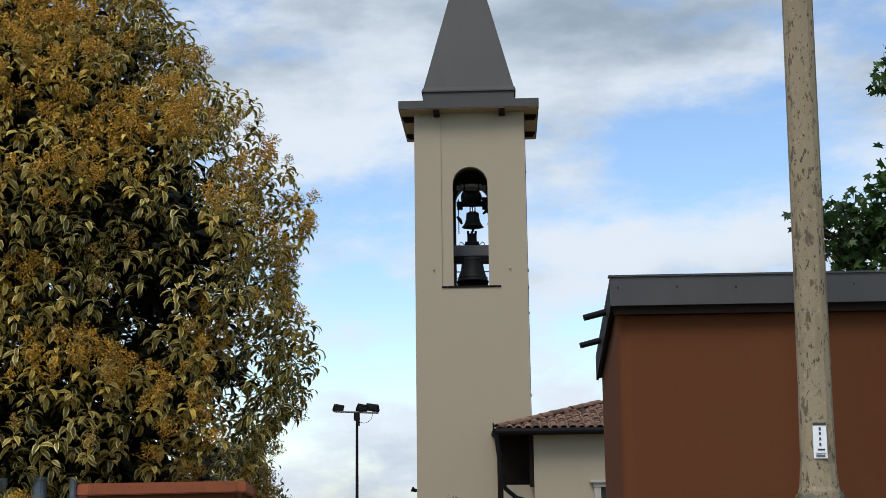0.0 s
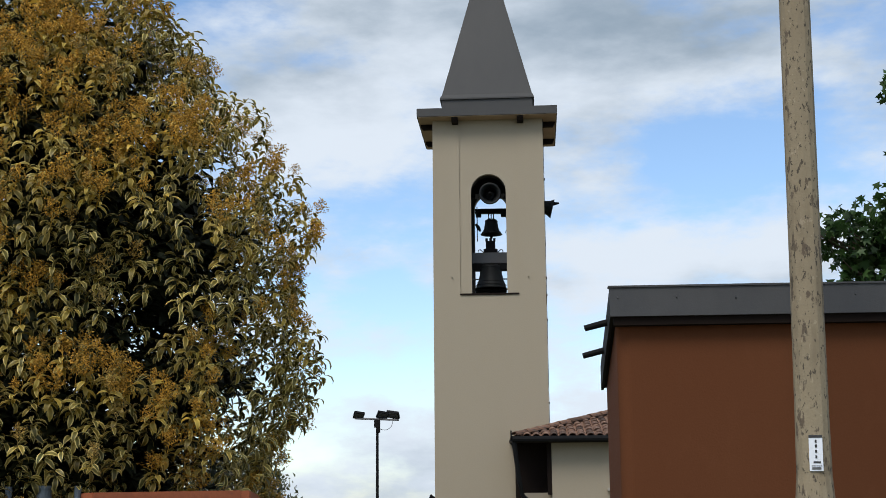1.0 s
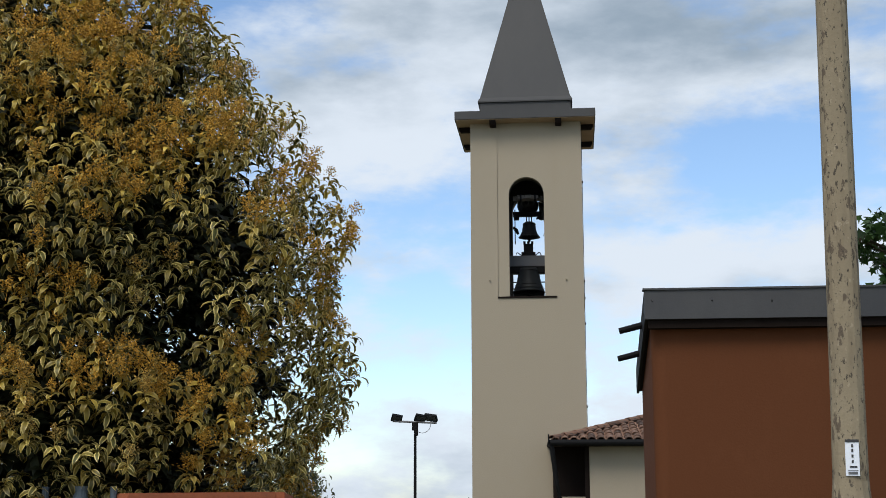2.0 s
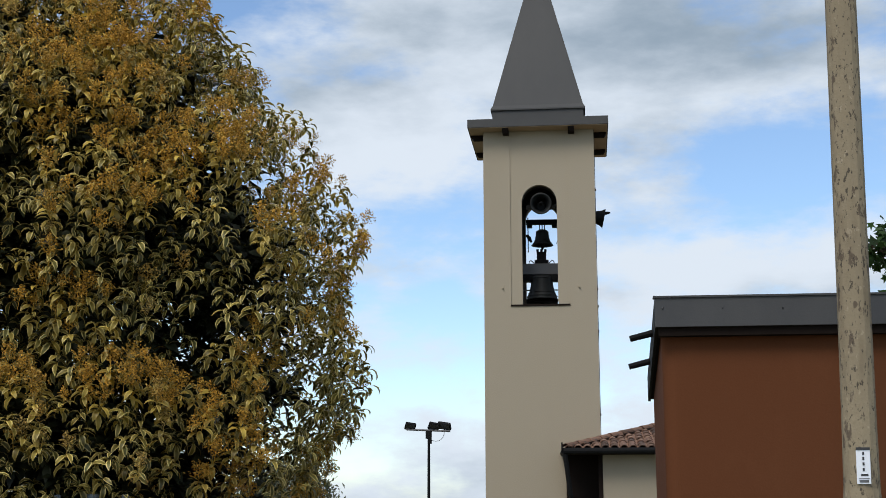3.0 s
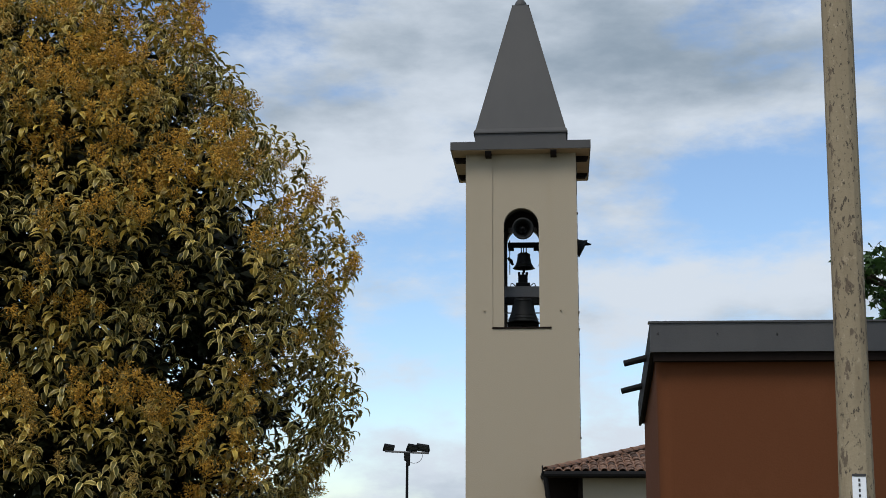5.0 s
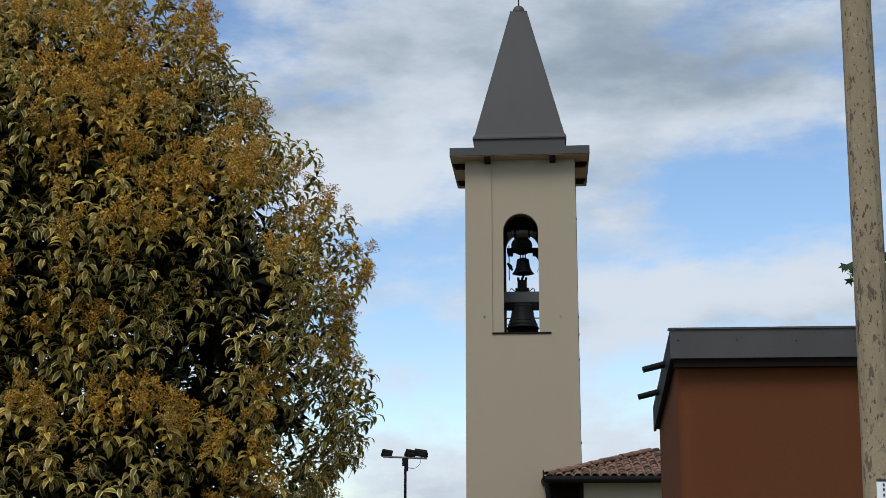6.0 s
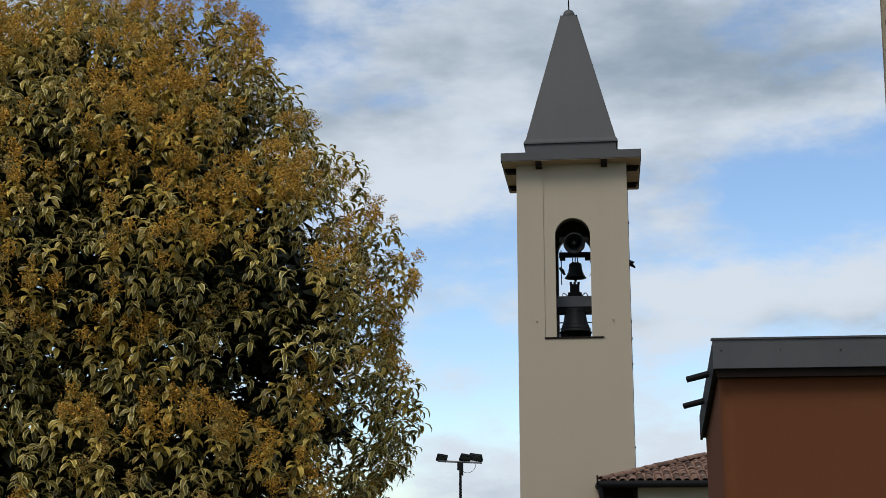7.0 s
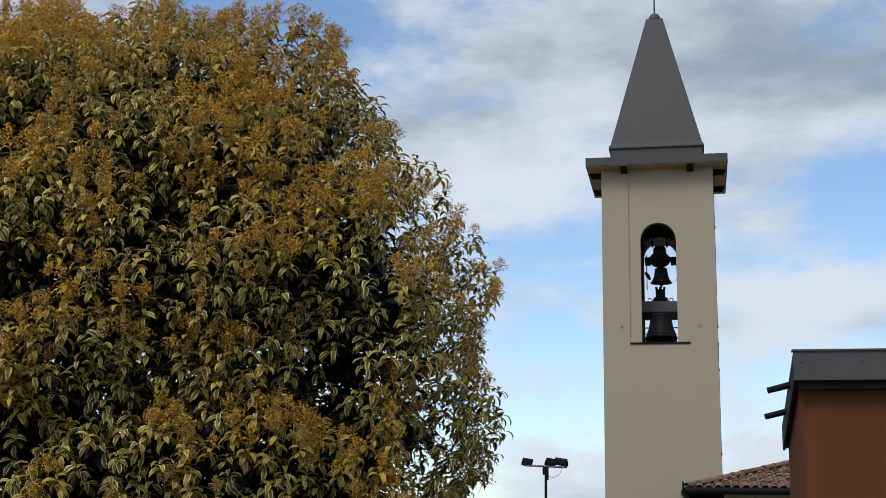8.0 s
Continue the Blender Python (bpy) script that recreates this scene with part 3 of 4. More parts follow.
            o.matrix_basis = pose(x + rnd.uniform(-0.012, 0.012), y + rnd.uniform(-0.02, 0.02), ez + max(0, y - ey) * k + 0.0 + rnd.uniform(0, 0.014), pitch - 2.5 + rnd.uniform(-1.5, 1.5), 0, rnd.uniform(-3, 3))
    part("hip_mortar", tube(bmesh.new(), [(ex, ey, ez + 0.01), (ex + 3.2, ey + 3.2, ez + 3.2 * k + 0.03)], 0.075, 8), M_TILE, roof)
    for i in range(10):
        d = 0.30 * i
        o = new("hip_tile", tile)
        o.parent = roof
        o.matrix_basis = pose(ex + d - 0.03, ey + d - 0.03, ez + d * k + 0.045 + rnd.uniform(0, 0.012), pitch * 0.7, 0, -45 + rnd.uniform(-4, 4)) @ Matrix.Diagonal((1.15, 1, 1.2, 1))


build_house()


# ---- terracotta outbuilding ----
def build_red():
    red = empty("outbuilding", pose(-0.44, 8.55, 0, 0, 0, -1.5), label="terracotta painted outbuilding with dark sloping roof edge", category="building")
    fall, dep, wid, th = 0.135, 2.95, 9.0, 0.258
    top = 3.58

    def edge_z(y):
        return top - fall * y
    # walls under the sloping roof: flank and front in one, with a rounded corner
    x0, y0, rad, thick = 0.058, 0.14, 0.13, 0.3
    arc = [(x0 + rad * (1 - math.cos(radians(9 * i))), y0 + rad * (1 - math.sin(radians(9 * i)))) for i in range(11)]
    bm = bmesh.new()
    prism(bm, [(x0, dep - 0.1)] + arc + [(wid, y0), (wid, y0 + thick), (x0 + thick, y0 + thick), (x0 + thick, dep - 0.1)], 2, -0.2, 1.0)
    for v in bm.verts:
        if v.co.z > 0:
            v.co.z = edge_z(v.co.y) - th + 0.02
    part("outer_wall", bm, M_TERRA, red)
    part("back_wall", boxed((x0 + 0.3, dep - 0.4, -0.2), (wid, dep - 0.1, edge_z(dep) - th + 0.02)), M_TERRA, red)
    # roof deck and flashing
    bm = bmesh.new()
    prism(bm, [(0.03, edge_z(0) - th + 0.02), (dep - 0.03, edge_z(dep) - th + 0.02), (dep - 0.03, edge_z(dep) - 0.03), (0.03, edge_z(0) - 0.03)], 0, 0.03, wid)
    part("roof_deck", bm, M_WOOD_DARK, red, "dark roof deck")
    bm = bmesh.new()
    prism(bm, [(-0.006, edge_z(0) - th), (0.029, edge_z(0) - th), (0.029, edge_z(0) + 0.004), (-0.006, edge_z(0))], 0, 0.0, wid)
    prism(bm, [(-0.02, edge_z(0)), (0.12, edge_z(0) + 0.006), (0.12, edge_z(0) + 0.022), (-0.02, edge_z(0) + 0.016)], 0, -0.012, wid)
    fl = part("flashing", bm, M_FASCIA, red, "dark grey coated metal roof edge")
    bm = bmesh.new()
    prism(bm, [(0.03, edge_z(0) - th), (dep, edge_z(dep) - th), (dep, edge_z(dep)), (0.03, edge_z(0))], 0, 0.0, 0.028)
    part("verge_board", bm, M_IRON, red, "black verge board, darker than the front flashing")
    rnd = random.Random(2)
    for i in range(14):
        part("rivet", tube(bmesh.new(), [(0.07 + 0.52 * i, -0.004, top - 0.10 + rnd.uniform(-0.02, 0.02)), (0.07 + 0.52 * i, -0.012, top - 0.10)], 0.007, 6), M_BLACK, fl)
    # dark strip modelled in place of the shadow under the edge
    part("drip_strip", boxed((0.03, 0.03, top - th - 0.075), (wid, 0.135, top - th + 0.015)), M_WOOD_DARK, red, "dark strip standing in for the shadow below the roof edge")
    for y, ln in ((0.80, 0.21), (1.86, 0.21)):
        z = edge_z(y) - 0.09
        bm = tube(bmesh.new(), [(0.02, y, z), (-ln, y - 0.02, z - 0.06)], [0.033, 0.03], 10)
        part("water_spout", bm, M_IRON, red, "dark metal water spout")
    # the plan is not square: the flank runs back a little to the east
    for o in red.children_recursive:
        for v in o.data.vertices:
            v.co.x += 0.024 * v.co.y


build_red()


# ---- concrete pole with label ----
def build_pole():
    pole = empty("concrete_pole", pose(0.885, 7.03, 0, 0, 0.95, 0) @ pose(0, 0, 0, 0, 0, -14), label="weathered tapering concrete pole with flaking cream paint", category="utility pole")
    bm = bmesh.new()
    rows = [(0.165, -0.1), (0.155, 1.67), (0.146, 1.70), (0.132, 1.88), (0.127, 2.4), (0.123, 3.4), (0.1205, 5.5), (0.116, 9.0)]
    loops = []
    for r, z in rows:
        c = r * 0.80
        ring = []
        for sx, sy in ((1, 1), (-1, 1), (-1, -1), (1, -1)):
            corner = Vector((sx * (r - c), sy * (r - c), z))
            a0 = {(1, 1): 0, (-1, 1): 90, (-1, -1): 180, (1, -1): 270}[(sx, sy)]
            for a in (0, 30, 60, 90):
                ang = radians(a0 + a)
                ring.append(bm.verts.new(corner + Vector((c * math.cos(ang), c * math.sin(ang), 0))))
        loops.append(ring)
    n = len(loops[0])
    for a, b in zip(loops, loops[1:]):
        for k in range(n):
            bm.faces.new((a[k], a[(k + 1) % n], b[(k + 1) % n], b[k]))
    bm.faces.new(loops[-1])
    bmesh.ops.recalc_face_normals(bm, faces=bm.faces)
    part("shaft", bm, M_POLE, pole)
    # broken, mossy sleeve round the foot
    rnd = random.Random(9)
    bm = bmesh.new()
    k = 20
    low = [bm.verts.new((0.185 * math.cos(2 * math.pi * i / k), 0.185 * math.sin(2 * math.pi * i / k), -0.1)) for i in range(k)]
    mid = [bm.verts.new((0.182 * math.cos(2 * math.pi * i / k), 0.182 * math.sin(2 * math.pi * i / k), 1.63 + rnd.uniform(-0.03, 0.05))) for i in range(k)]
    top = [bm.verts.new((0.14 * math.cos(2 * math.pi * i / k), 0.14 * math.sin(2 * math.pi * i / k), 1.64 + rnd.uniform(-0.02, 0.03))) for i in range(k)]
    for a, b in ((low, mid), (mid, top)):
        for i in range(k):
            bm.faces.new((a[i], a[(i + 1) % k], b[(i + 1) % k], b[i]))
    part("foot_sleeve", bm, M_MOSS, pole, "mossy broken concrete sleeve")
    # number plate: dark head, unreadable rows
    fy = -0.131
    base = 0.165
    plate = part("label_plate", boxed((-0.03, fy - 0.012, 1.745 + base), (0.07, fy, 2.01 + base), 0.003), M_WHITE, pole, "white plastic label with black print")
    bars = [(-0.022, 0.078, 1.992, 2.012)]
    bars += [(0.022, 0.036, z, z + 0.022) for z in (1.955, 1.92, 1.88, 1.84)]
    bars += [(0.008, 0.060, 1.805, 1.818), (-0.006, 0.068, 1.783, 1.787), (-0.004, 0.062, 1.757, 1.775)]
    for i, (x0, x1, z0, z1) in enumerate(bars):
        part("print_bar", boxed((x0 - 0.008, fy - 0.0155, z0 + base), (x1 - 0.008, fy - 0.0125, z1 + base)), M_BLACK if i < 6 else M_STEEL, plate)


build_pole()


# ---- garden wall with terracotta coping and fence posts ----
def build_wall():
    wall = empty("garden_wall", label="low garden wall with terracotta coping", category="wall")

    def run(a, b, thick=0.26):
        a, b = Vector(a), Vector(b)
        d = (b - a)
        side = Vector((-d.y, d.x, 0)).normalized() * thick / 2
        up = Vector((0, 0, 1))

        def prismed(lo_off, hi_a, hi_b, s):
            bm = bmesh.new()
            v = [bm.verts.new(p) for p in (a - s + up * lo_off[0], b - s + up * lo_off[1], b + s + up * lo_off[1], a + s + up * lo_off[0], a - s + up * hi_a, b - s + up * hi_b, b + s + up * hi_b, a + s + up * hi_a)]
            for f in ((0, 1, 2, 3), (7, 6, 5, 4), (0, 4, 5, 1), (1, 5, 6, 2), (2, 6, 7, 3), (3, 7, 4, 0)):
                bm.faces.new([v[i] for i in f])
            bmesh.ops.recalc_face_normals(bm, faces=bm.faces)
            return bm
        part("masonry", prismed((-a.z, -b.z + ground_height(b.y)), -0.12, -0.12, side), M_TERRA, wall)
        bm = prismed((-0.12, -0.12), 0.0, 0.0, side * 1.35)
        bmesh.ops.bevel(bm, geom=bm.edges[:], offset=0.012, segments=2, affect="EDGES")
        part("coping", bm, M_CAP, wall, "faded terracotta coping")
    run((-5.55, 10.2, 1.85), WALL_B)
    run(WALL_B, WALL_C)


WALL_B = (-4.25, 11.2, 1.875)
WALL_C = (-4.42, 14.5, 1.72)
build_wall()

post = empty("fence_post", pose(-6.0, 10.3, 0), label="round galvanised fence post with flat cap", category="fence post", group="fence posts")
part("tube", tube(bmesh.new(), [(0, 0, -0.1), (0, 0, 1.89)], 0.075, 16), M_POST, post, smooth=False)
part("cap", tube(bmesh.new(), [(0, 0, 1.89), (0, 0, 1.925)], 0.088, 16), M_POST, post)
for x in (-6.36, -5.66):
    thin = empty("fence_post", pose(x, 10.3, 0), label="thin galvanised fence post", category="fence post", group="fence posts")
    part("tube", tube(bmesh.new(), [(0, 0, -0.1), (0, 0, 1.92)], 0.036, 10), M_POST, thin)


# ---- floodlight mast ----
def build_mast():
    mast = empty("floodlight_mast", pose(-5.41, 45, 0), label="slim dark mast with three floodlights", category="floodlight mast")
    b = 1.93
    part("pole", tube(bmesh.new(), [(0, 0, 0), (0, 0, 2.9 + b)], [0.06, 0.045], 10), M_IRON, mast)
    part("crossbar", tube(bmesh.new(), [(-0.80, 0, 2.95 + b), (0.76, 0, 2.88 + b)], 0.035, 8), M_STEEL, mast)
    part("ballast_box", boxed((-0.11, -0.10, 2.62 + b), (0.10, 0.06, 2.9 + b), 0.01), M_IRON, mast)
    part("ballast_box", boxed((-0.02, -0.10, 2.44 + b), (0.10, 0.06, 2.62 + b), 0.01), M_IRON, mast)
    part("cable", tube(bmesh.new(), [(0.25 + 0.3 * math.cos(a), 0, 2.85 + b + 0.32 * math.sin(a)) for a in [math.pi * (1 + i / 10) for i in range(11)]], 0.010, 5), M_STEEL, mast)
    for x, z, w, yaw in ((-0.66, 3.06, 0.19, 14), (0.18, 3.06, 0.20, 20), (0.56, 3.07, 0.23, -15)):
        head = part("floodlight_head", boxed((-w, -0.055, -0.15), (w, 0.055, 0.15), 0.02), M_IRON, mast, "black floodlight head")
        head.matrix_basis = pose(x, 0, z + b, 48, 9, yaw)
        part("lens", boxed((-w + 0.03, -0.066, -0.12), (w - 0.03, -0.0535, 0.12)), M_GLASS, head)
        part("bracket", tube(bmesh.new(), [(x, 0, 2.92 + b), (x, 0, z + b)], 0.025, 6), M_IRON, mast)


build_mast()


# ---- trees ----
def leaf_shape(length, width, bend, fold=0.2, rows=4):
    """A leaf along +y that arches over by bend radians, as numpy points, faces and (rim, 0) marks."""
    pts, uv = [], []
    y = z = 0.0
    for i in range(rows + 1):
        t = i / rows
        a = -bend * t
        if i:
            y += length / rows * math.cos(a + bend / rows / 2)
            z += length / rows * math.sin(a + bend / rows / 2)
        w = width * (0.06, 0.36, 0.5, 0.36, 0.0)[i] if rows == 4 else width * 0.5 * math.sin(math.pi * (0.06 + 0.94 * t))
        for s in (-1, 0, 1):
            lift = abs(s) * w * fold
            pts.append((s * w, y - lift * math.sin(a), z + lift * math.cos(a)))
            uv.append(abs(s))
    faces = []
    for i in range(rows):
        a, b = 3 * i, 3 * i + 3
        faces += [(a, a + 1, b + 1, b), (a + 1, a + 2, b + 2, b + 1)]
    return np.array(pts), np.array(faces), np.array(uv, float)


def panicle_shape(height, reach, arms, rnd):
    """A branched flower spray along +z: thin side twigs with small buds, all in triangles."""
    pts, faces = [], []

    def sliver(p, q, w):
        n = len(pts)
        side = (q - p).cross(Vector((rnd.uniform(-1, 1), rnd.uniform(-1, 1), 0.3))).normalized() * w
        pts.extend([p - side, p + side, q])
        faces.append((n, n + 1, n + 2))

    def bud(c, s):
        n = len(pts)
        d = Vector((rnd.uniform(-1, 1), rnd.uniform(-1, 1), rnd.uniform(-0.2, 1))).normalized()
        a = d.orthogonal().normalized()
        b = d.cross(a)
        pts.extend([c - a * s * 0.5, c + a * s * 0.5, c + b * s * 0.6, c + d * s * 1.5])
        faces.extend([(n, n + 1, n + 3), (n + 1, n + 2, n + 3), (n + 2, n, n + 3)])
    top = Vector((rnd.uniform(-0.02, 0.02), rnd.uniform(-0.02, 0.02), height))
    sliver(Vector((0, 0, -0.06)), top, 0.004)
    for i in range(arms):
        t = (i + 0.4) / arms
        p = top * (0.08 + 0.8 * t)
        a = 2.4 * i + rnd.uniform(-0.3, 0.3)
        ln = reach * (1.05 - 0.7 * t) * rnd.uniform(0.8, 1.2)
        q = p + Vector((math.cos(a) * ln, math.sin(a) * ln, ln * rnd.uniform(0.45, 0.9)))
        sliver(p, q, 0.003)
        for j in range(8):
            u = 0.25 + 0.75 * j / 7
            bud(p.lerp(q, u) + Vector((rnd.uniform(-1, 1), rnd.uniform(-1, 1), rnd.uniform(-1, 1))) * 0.02, rnd.uniform(0.012, 0.021))
    bud(top, 0.02)
    return np.array([tuple(v) for v in pts]), np.array(faces), np.ones(len(pts))


def star_shape(size):
    pts, uv = [(0, 0, 0)], [0.0]
    n = 5
    for i in range(n):
        a = radians(-120 + 240 * i / (n - 1)) if n > 1 else 0
        for da, r in ((-24, 0.42), (0, 1.0 - 0.12 * abs(i - 2)), ):
            b = a + radians(da)
            pts.append((size * 0.5 * r * math.sin(b), size * 0.5 * r * math.cos(b), -0.10 * size * r * r))
            uv.append(r)
    m = len(pts) - 1
    return np.array(pts), np.array([(0, i, i + 1 if i < m else 1, 0) for i in range(1, m + 1)])[:, :3], np.array(uv)


def turns(rx, ry, rz):
    cx, sx, cy, sy, cz, sz = np.cos(rx), np.sin(rx), np.cos(ry), np.sin(ry), np.cos(rz), np.sin(rz)
    o, l = np.zeros_like(cx), np.ones_like(cx)
    X = np.stack([np.stack([l, o, o], -1), np.stack([o, cx, -sx], -1), np.stack([o, sx, cx], -1)], -2)
    Y = np.stack([np.stack([cy, o, sy], -1), np.stack([o, l, o], -1), np.stack([-sy, o, cy], -1)], -2)
    Z = np.stack([np.stack([cz, -sz, o], -1), np.stack([sz, cz, o], -1), np.stack([o, o, l], -1)], -2)
    return Z @ Y @ X


def scatter_mesh(name, shape, places, rot, scale, tint, mat, parent, label=""):
    """One mesh of many small leaves. tint: 0 to 1 for each leaf."""
    p, f, uv = shape
    k, n = len(places), len(p)
    co = np.einsum("kij,nj->kni", rot, p) * scale[:, None, None] + places[:, None, :]
    faces = (f[None] + (np.arange(k) * n)[:, None, None]).reshape(-1, f.shape[1])
    me = bpy.data.meshes.new(name)
    me.vertices.add(k * n)
    me.vertices.foreach_set("co", co.reshape(-1).astype(np.float32))
    m = f.shape[1]
    me.loops.add(faces.size)
    me.loops.foreach_set("vertex_index", faces.reshape(-1).astype(np.int32))
    me.polygons.add(len(faces))
    me.polygons.foreach_set("loop_start", (np.arange(len(faces)) * m).astype(np.int32))
    layer = me.uv_layers.new(name="leaf")
    both = np.stack([np.tile(uv, k), np.repeat(tint, n)], -1)[faces.reshape(-1)]
    layer.data.foreach_set("uv", both.reshape(-1).astype(np.float32))
    me.update(calc_edges=True)
    me.materials.append(mat)
    ob = new(name, me)
    ob.parent = parent
    if label:
        tagged(ob, label)
    return ob


def limb_meshes(rnd, root, top, spread, count, r0):
    for i in range(count):
        bm = bmesh.new()
        a = 2 * math.pi * i / count + rnd.uniform(-0.3, 0.3)
        s = rnd.uniform(0.5, 1.0)
        z0 = rnd.uniform(0.15, 0.6)
        p0 = root.lerp(top, z0)
        end = Vector((root.x + spread[0] * s * math.cos(a), root.y + spread[1] * s * math.sin(a), p0.z + rnd.uniform(0.2, 0.9) * (top.z - p0.z)))
        mid = p0.lerp(end, 0.5) + Vector((0, 0, 0.25))
        yield tube(bm, [p0, mid, end], [r0, r0 * 0.6, r0 * 0.15], 6)


# the crown's half width, metre by metre of height, and the masses of foliage that bulge from it (azimuth in degrees, height, bulge)
PROFILE = [(0.5, 3.7), (1.2, 4.6), (1.9, 4.85), (2.6, 5.08), (3.2, 5.24), (4.0, 5.16), (4.8, 5.24), (5.4, 5.08), (6.0, 4.68), (6.6, 4.26), (7.2, 3.78), (7.7, 3.16), (8.08, 2.3), (8.46, 1.75), (8.67, 0.9), (8.72, 0.05)]
LOBES = [(2, 2.95, 0.26), (-4, 3.55, 0.30), (3, 4.1, 0.14), (0, 5.1, 0.34), (6, 5.55, 0.12), (-3, 6.2, 0.30), (4, 7.0, 0.26), (-2, 7.75, 0.28), (2, 1.7, 0.12), (0, 4.5, -0.10), (0, 6.6, -0.10), (0, 2.4, -0.16), (-40, 8.4, 0.2), (-70, 8.4, -0.35)]
TREE_C = (-9.0, 12.5)
FLAT = 0.62


def privet():
    tree = empty("privet_tree", pose(*TREE_C, 0), label="large privet tree with olive leaves and ochre flower sprays", category="tree")
    rng = np.random.default_rng(5)
    rnd = random.Random(5)
    zs, rs = np.array(PROFILE).T
    root, top = Vector((0, 0, -0.1)), Vector((0.2, 0.1, 7.2))
    part("trunk", tube(bmesh.new(), [root, Vector((0.08, 0, 1.2)), Vector((-0.05, 0.05, 3.2)), Vector((0.1, 0.1, 5.4)), top], [0.26, 0.21, 0.17, 0.10, 0.03], 12), M_BARK, tree, smooth=True)
    for bm in limb_meshes(rnd, root, top, (3.9, 2.4), 30, 0.06):
        part("limb", bm, M_BARK, tree)
    lobes = LOBES + [(rnd.uniform(-175, -15), rnd.uniform(1.5, 8.0), rnd.choice((0.25, 0.2, -0.25, -0.3))) for _ in range(60)]

    def surface(count):
        """Even points over the crown's surface: place, outward way, a broad unevenness from -1 to 1."""
        step = np.hypot(np.diff(zs), np.diff(rs)) * (rs[1:] + rs[:-1])
        seg = rng.choice(len(step), count, p=step / step.sum())
        u = rng.uniform(0, 1, count)
        z, r = zs[seg] + u * np.diff(zs)[seg], rs[seg] + u * np.diff(rs)[seg]
        slope = np.interp(z + 0.25, zs, rs) - np.interp(z - 0.25, zs, rs)
        ang = rng.uniform(-np.pi, np.pi, count)
        d = np.stack([np.cos(ang), np.sin(ang)], -1)
        out = np.stack([d[:, 0], d[:, 1] / FLAT, np.clip(-slope / 0.5, -0.4, 3.5)], -1)
        out /= np.linalg.norm(out, axis=1)[:, None]
        bulge = np.zeros(count)
        for az, lz, amount in lobes:
            da = (ang - radians(az) + np.pi) % (2 * np.pi) - np.pi
            bulge += amount * np.exp(-(da * np.maximum(r, 1) / 0.75) ** 2 - ((z - lz) / 0.36) ** 2)
        pos = np.stack([r * d[:, 0], FLAT * r * d[:, 1], z], -1)
        rough = np.array([noise.noise(Vector(p) * 1.15) + 0.7 * noise.noise(Vector(p) * 2.6 + Vector((7, 3, 1))) for p in pos])
        return pos + out * (bulge + 0.19 * np.clip(rough, -1, 0.7))[:, None], out, rough

    def spaced(pos, gap):
        """Which points to keep so that none lies nearer than gap to another; wider apart at the back."""
        kept, cells = [], {}
        for i, q in enumerate(pos):
            g = gap if q[1] < 1.2 else 1.5 * gap
            key = tuple(int(v // (1.5 * gap)) for v in q)
            near = [j for dx in (-1, 0, 1) for dy in (-1, 0, 1) for dz in (-1, 0, 1) for j in cells.get((key[0] + dx, key[1] + dy, key[2] + dz), ())]
            if all(np.sum((pos[j] - q) ** 2) > g * g for j in near):
                cells.setdefault(key, []).append(i)
                kept.append(i)
        return np.array(kept)

    def unit(v):
        return v / np.linalg.norm(v, axis=1)[:, None]

    def umbrellas(pos, axis, per):
        """Leaves in a whorl round each twig end, the lower ones flatter, all arching over."""
        n = len(pos)
        k = n * per
        up = np.tile(np.linspace(0, 1, per), n)
        place = np.repeat(pos, per, 0) + np.repeat(axis, per, 0) * (-0.15 * (1 - up) + rng.normal(0, 0.012, k))[:, None]
        yaw = np.tile(np.arange(per) * 2.4, n) + rng.normal(0, 0.25, k) + np.repeat(rng.uniform(0, 6.3, n), per)
        rise = 0.05 + 0.75 * up + rng.normal(0, 0.18, k)
        rot = turns(rise, rng.normal(0, 0.25, k), yaw)
        # lean each whorl with its twig
        tilt = turns(-axis[:, 1] * 0.55, axis[:, 0] * 0.55, np.zeros(n))
        return place, np.repeat(tilt, per, 0) @ rot

    # two layers of whorls: the outer ones with gaps, the inner ones behind the gaps
    pos, out, rough = surface(SAMPLES)
    keep = spaced(pos, 0.195)
    keep = keep[rough[keep] > -0.40]
    pos, out, rough = pos[keep], out[keep], rough[keep]
    axis = unit(out * 0.7 + np.array([0, 0, 0.75]) + rng.normal(0, 0.12, pos.shape))
    pos = pos + axis * rng.uniform(-0.10, 0.05, len(pos))[:, None]
    # flowering sweeps over the top and in patches below it, thinner on the east flank
    bloom = np.array([0.55 * noise.noise(Vector((0.62 * p[0] + 3, 0.62 * p[1], 0.8 * p[2]))) + 0.8 * noise.noise(Vector((1.5 * p[0], 1.5 * p[1], 1.9 * p[2] + 5))) for p in pos])
    yellow = np.clip(0.33 + 1.5 * bloom + 0.05 * np.clip(pos[:, 2] - 4.5, -1.5, 3.5) + 0.2 * rough - 0.25 * np.clip(pos[:, 0] - 3.6, 0, 1) + rng.normal(0, 0.12, len(pos)), 0, 1)
    back, bout, brough = surface(SAMPLES)
    keep = spaced(back, 0.225)
    back, bout = back[keep], bout[keep]
    deep = rng.uniform(0.22, 0.5, len(back))
    # fewer leaves behind the thin rim, so that the sky shows through
    keep = rng.uniform(0, 1, len(back)) < np.where(back[:, 0] > 3.9, 0.55, 1.0)
    back, bout, deep = back[keep], bout[keep], deep[keep]
    back = back - bout * deep[:, None]
    baxis = unit(bout * 0.6 + np.array([0, 0, 0.8]) + rng.normal(0, 0.2, back.shape))
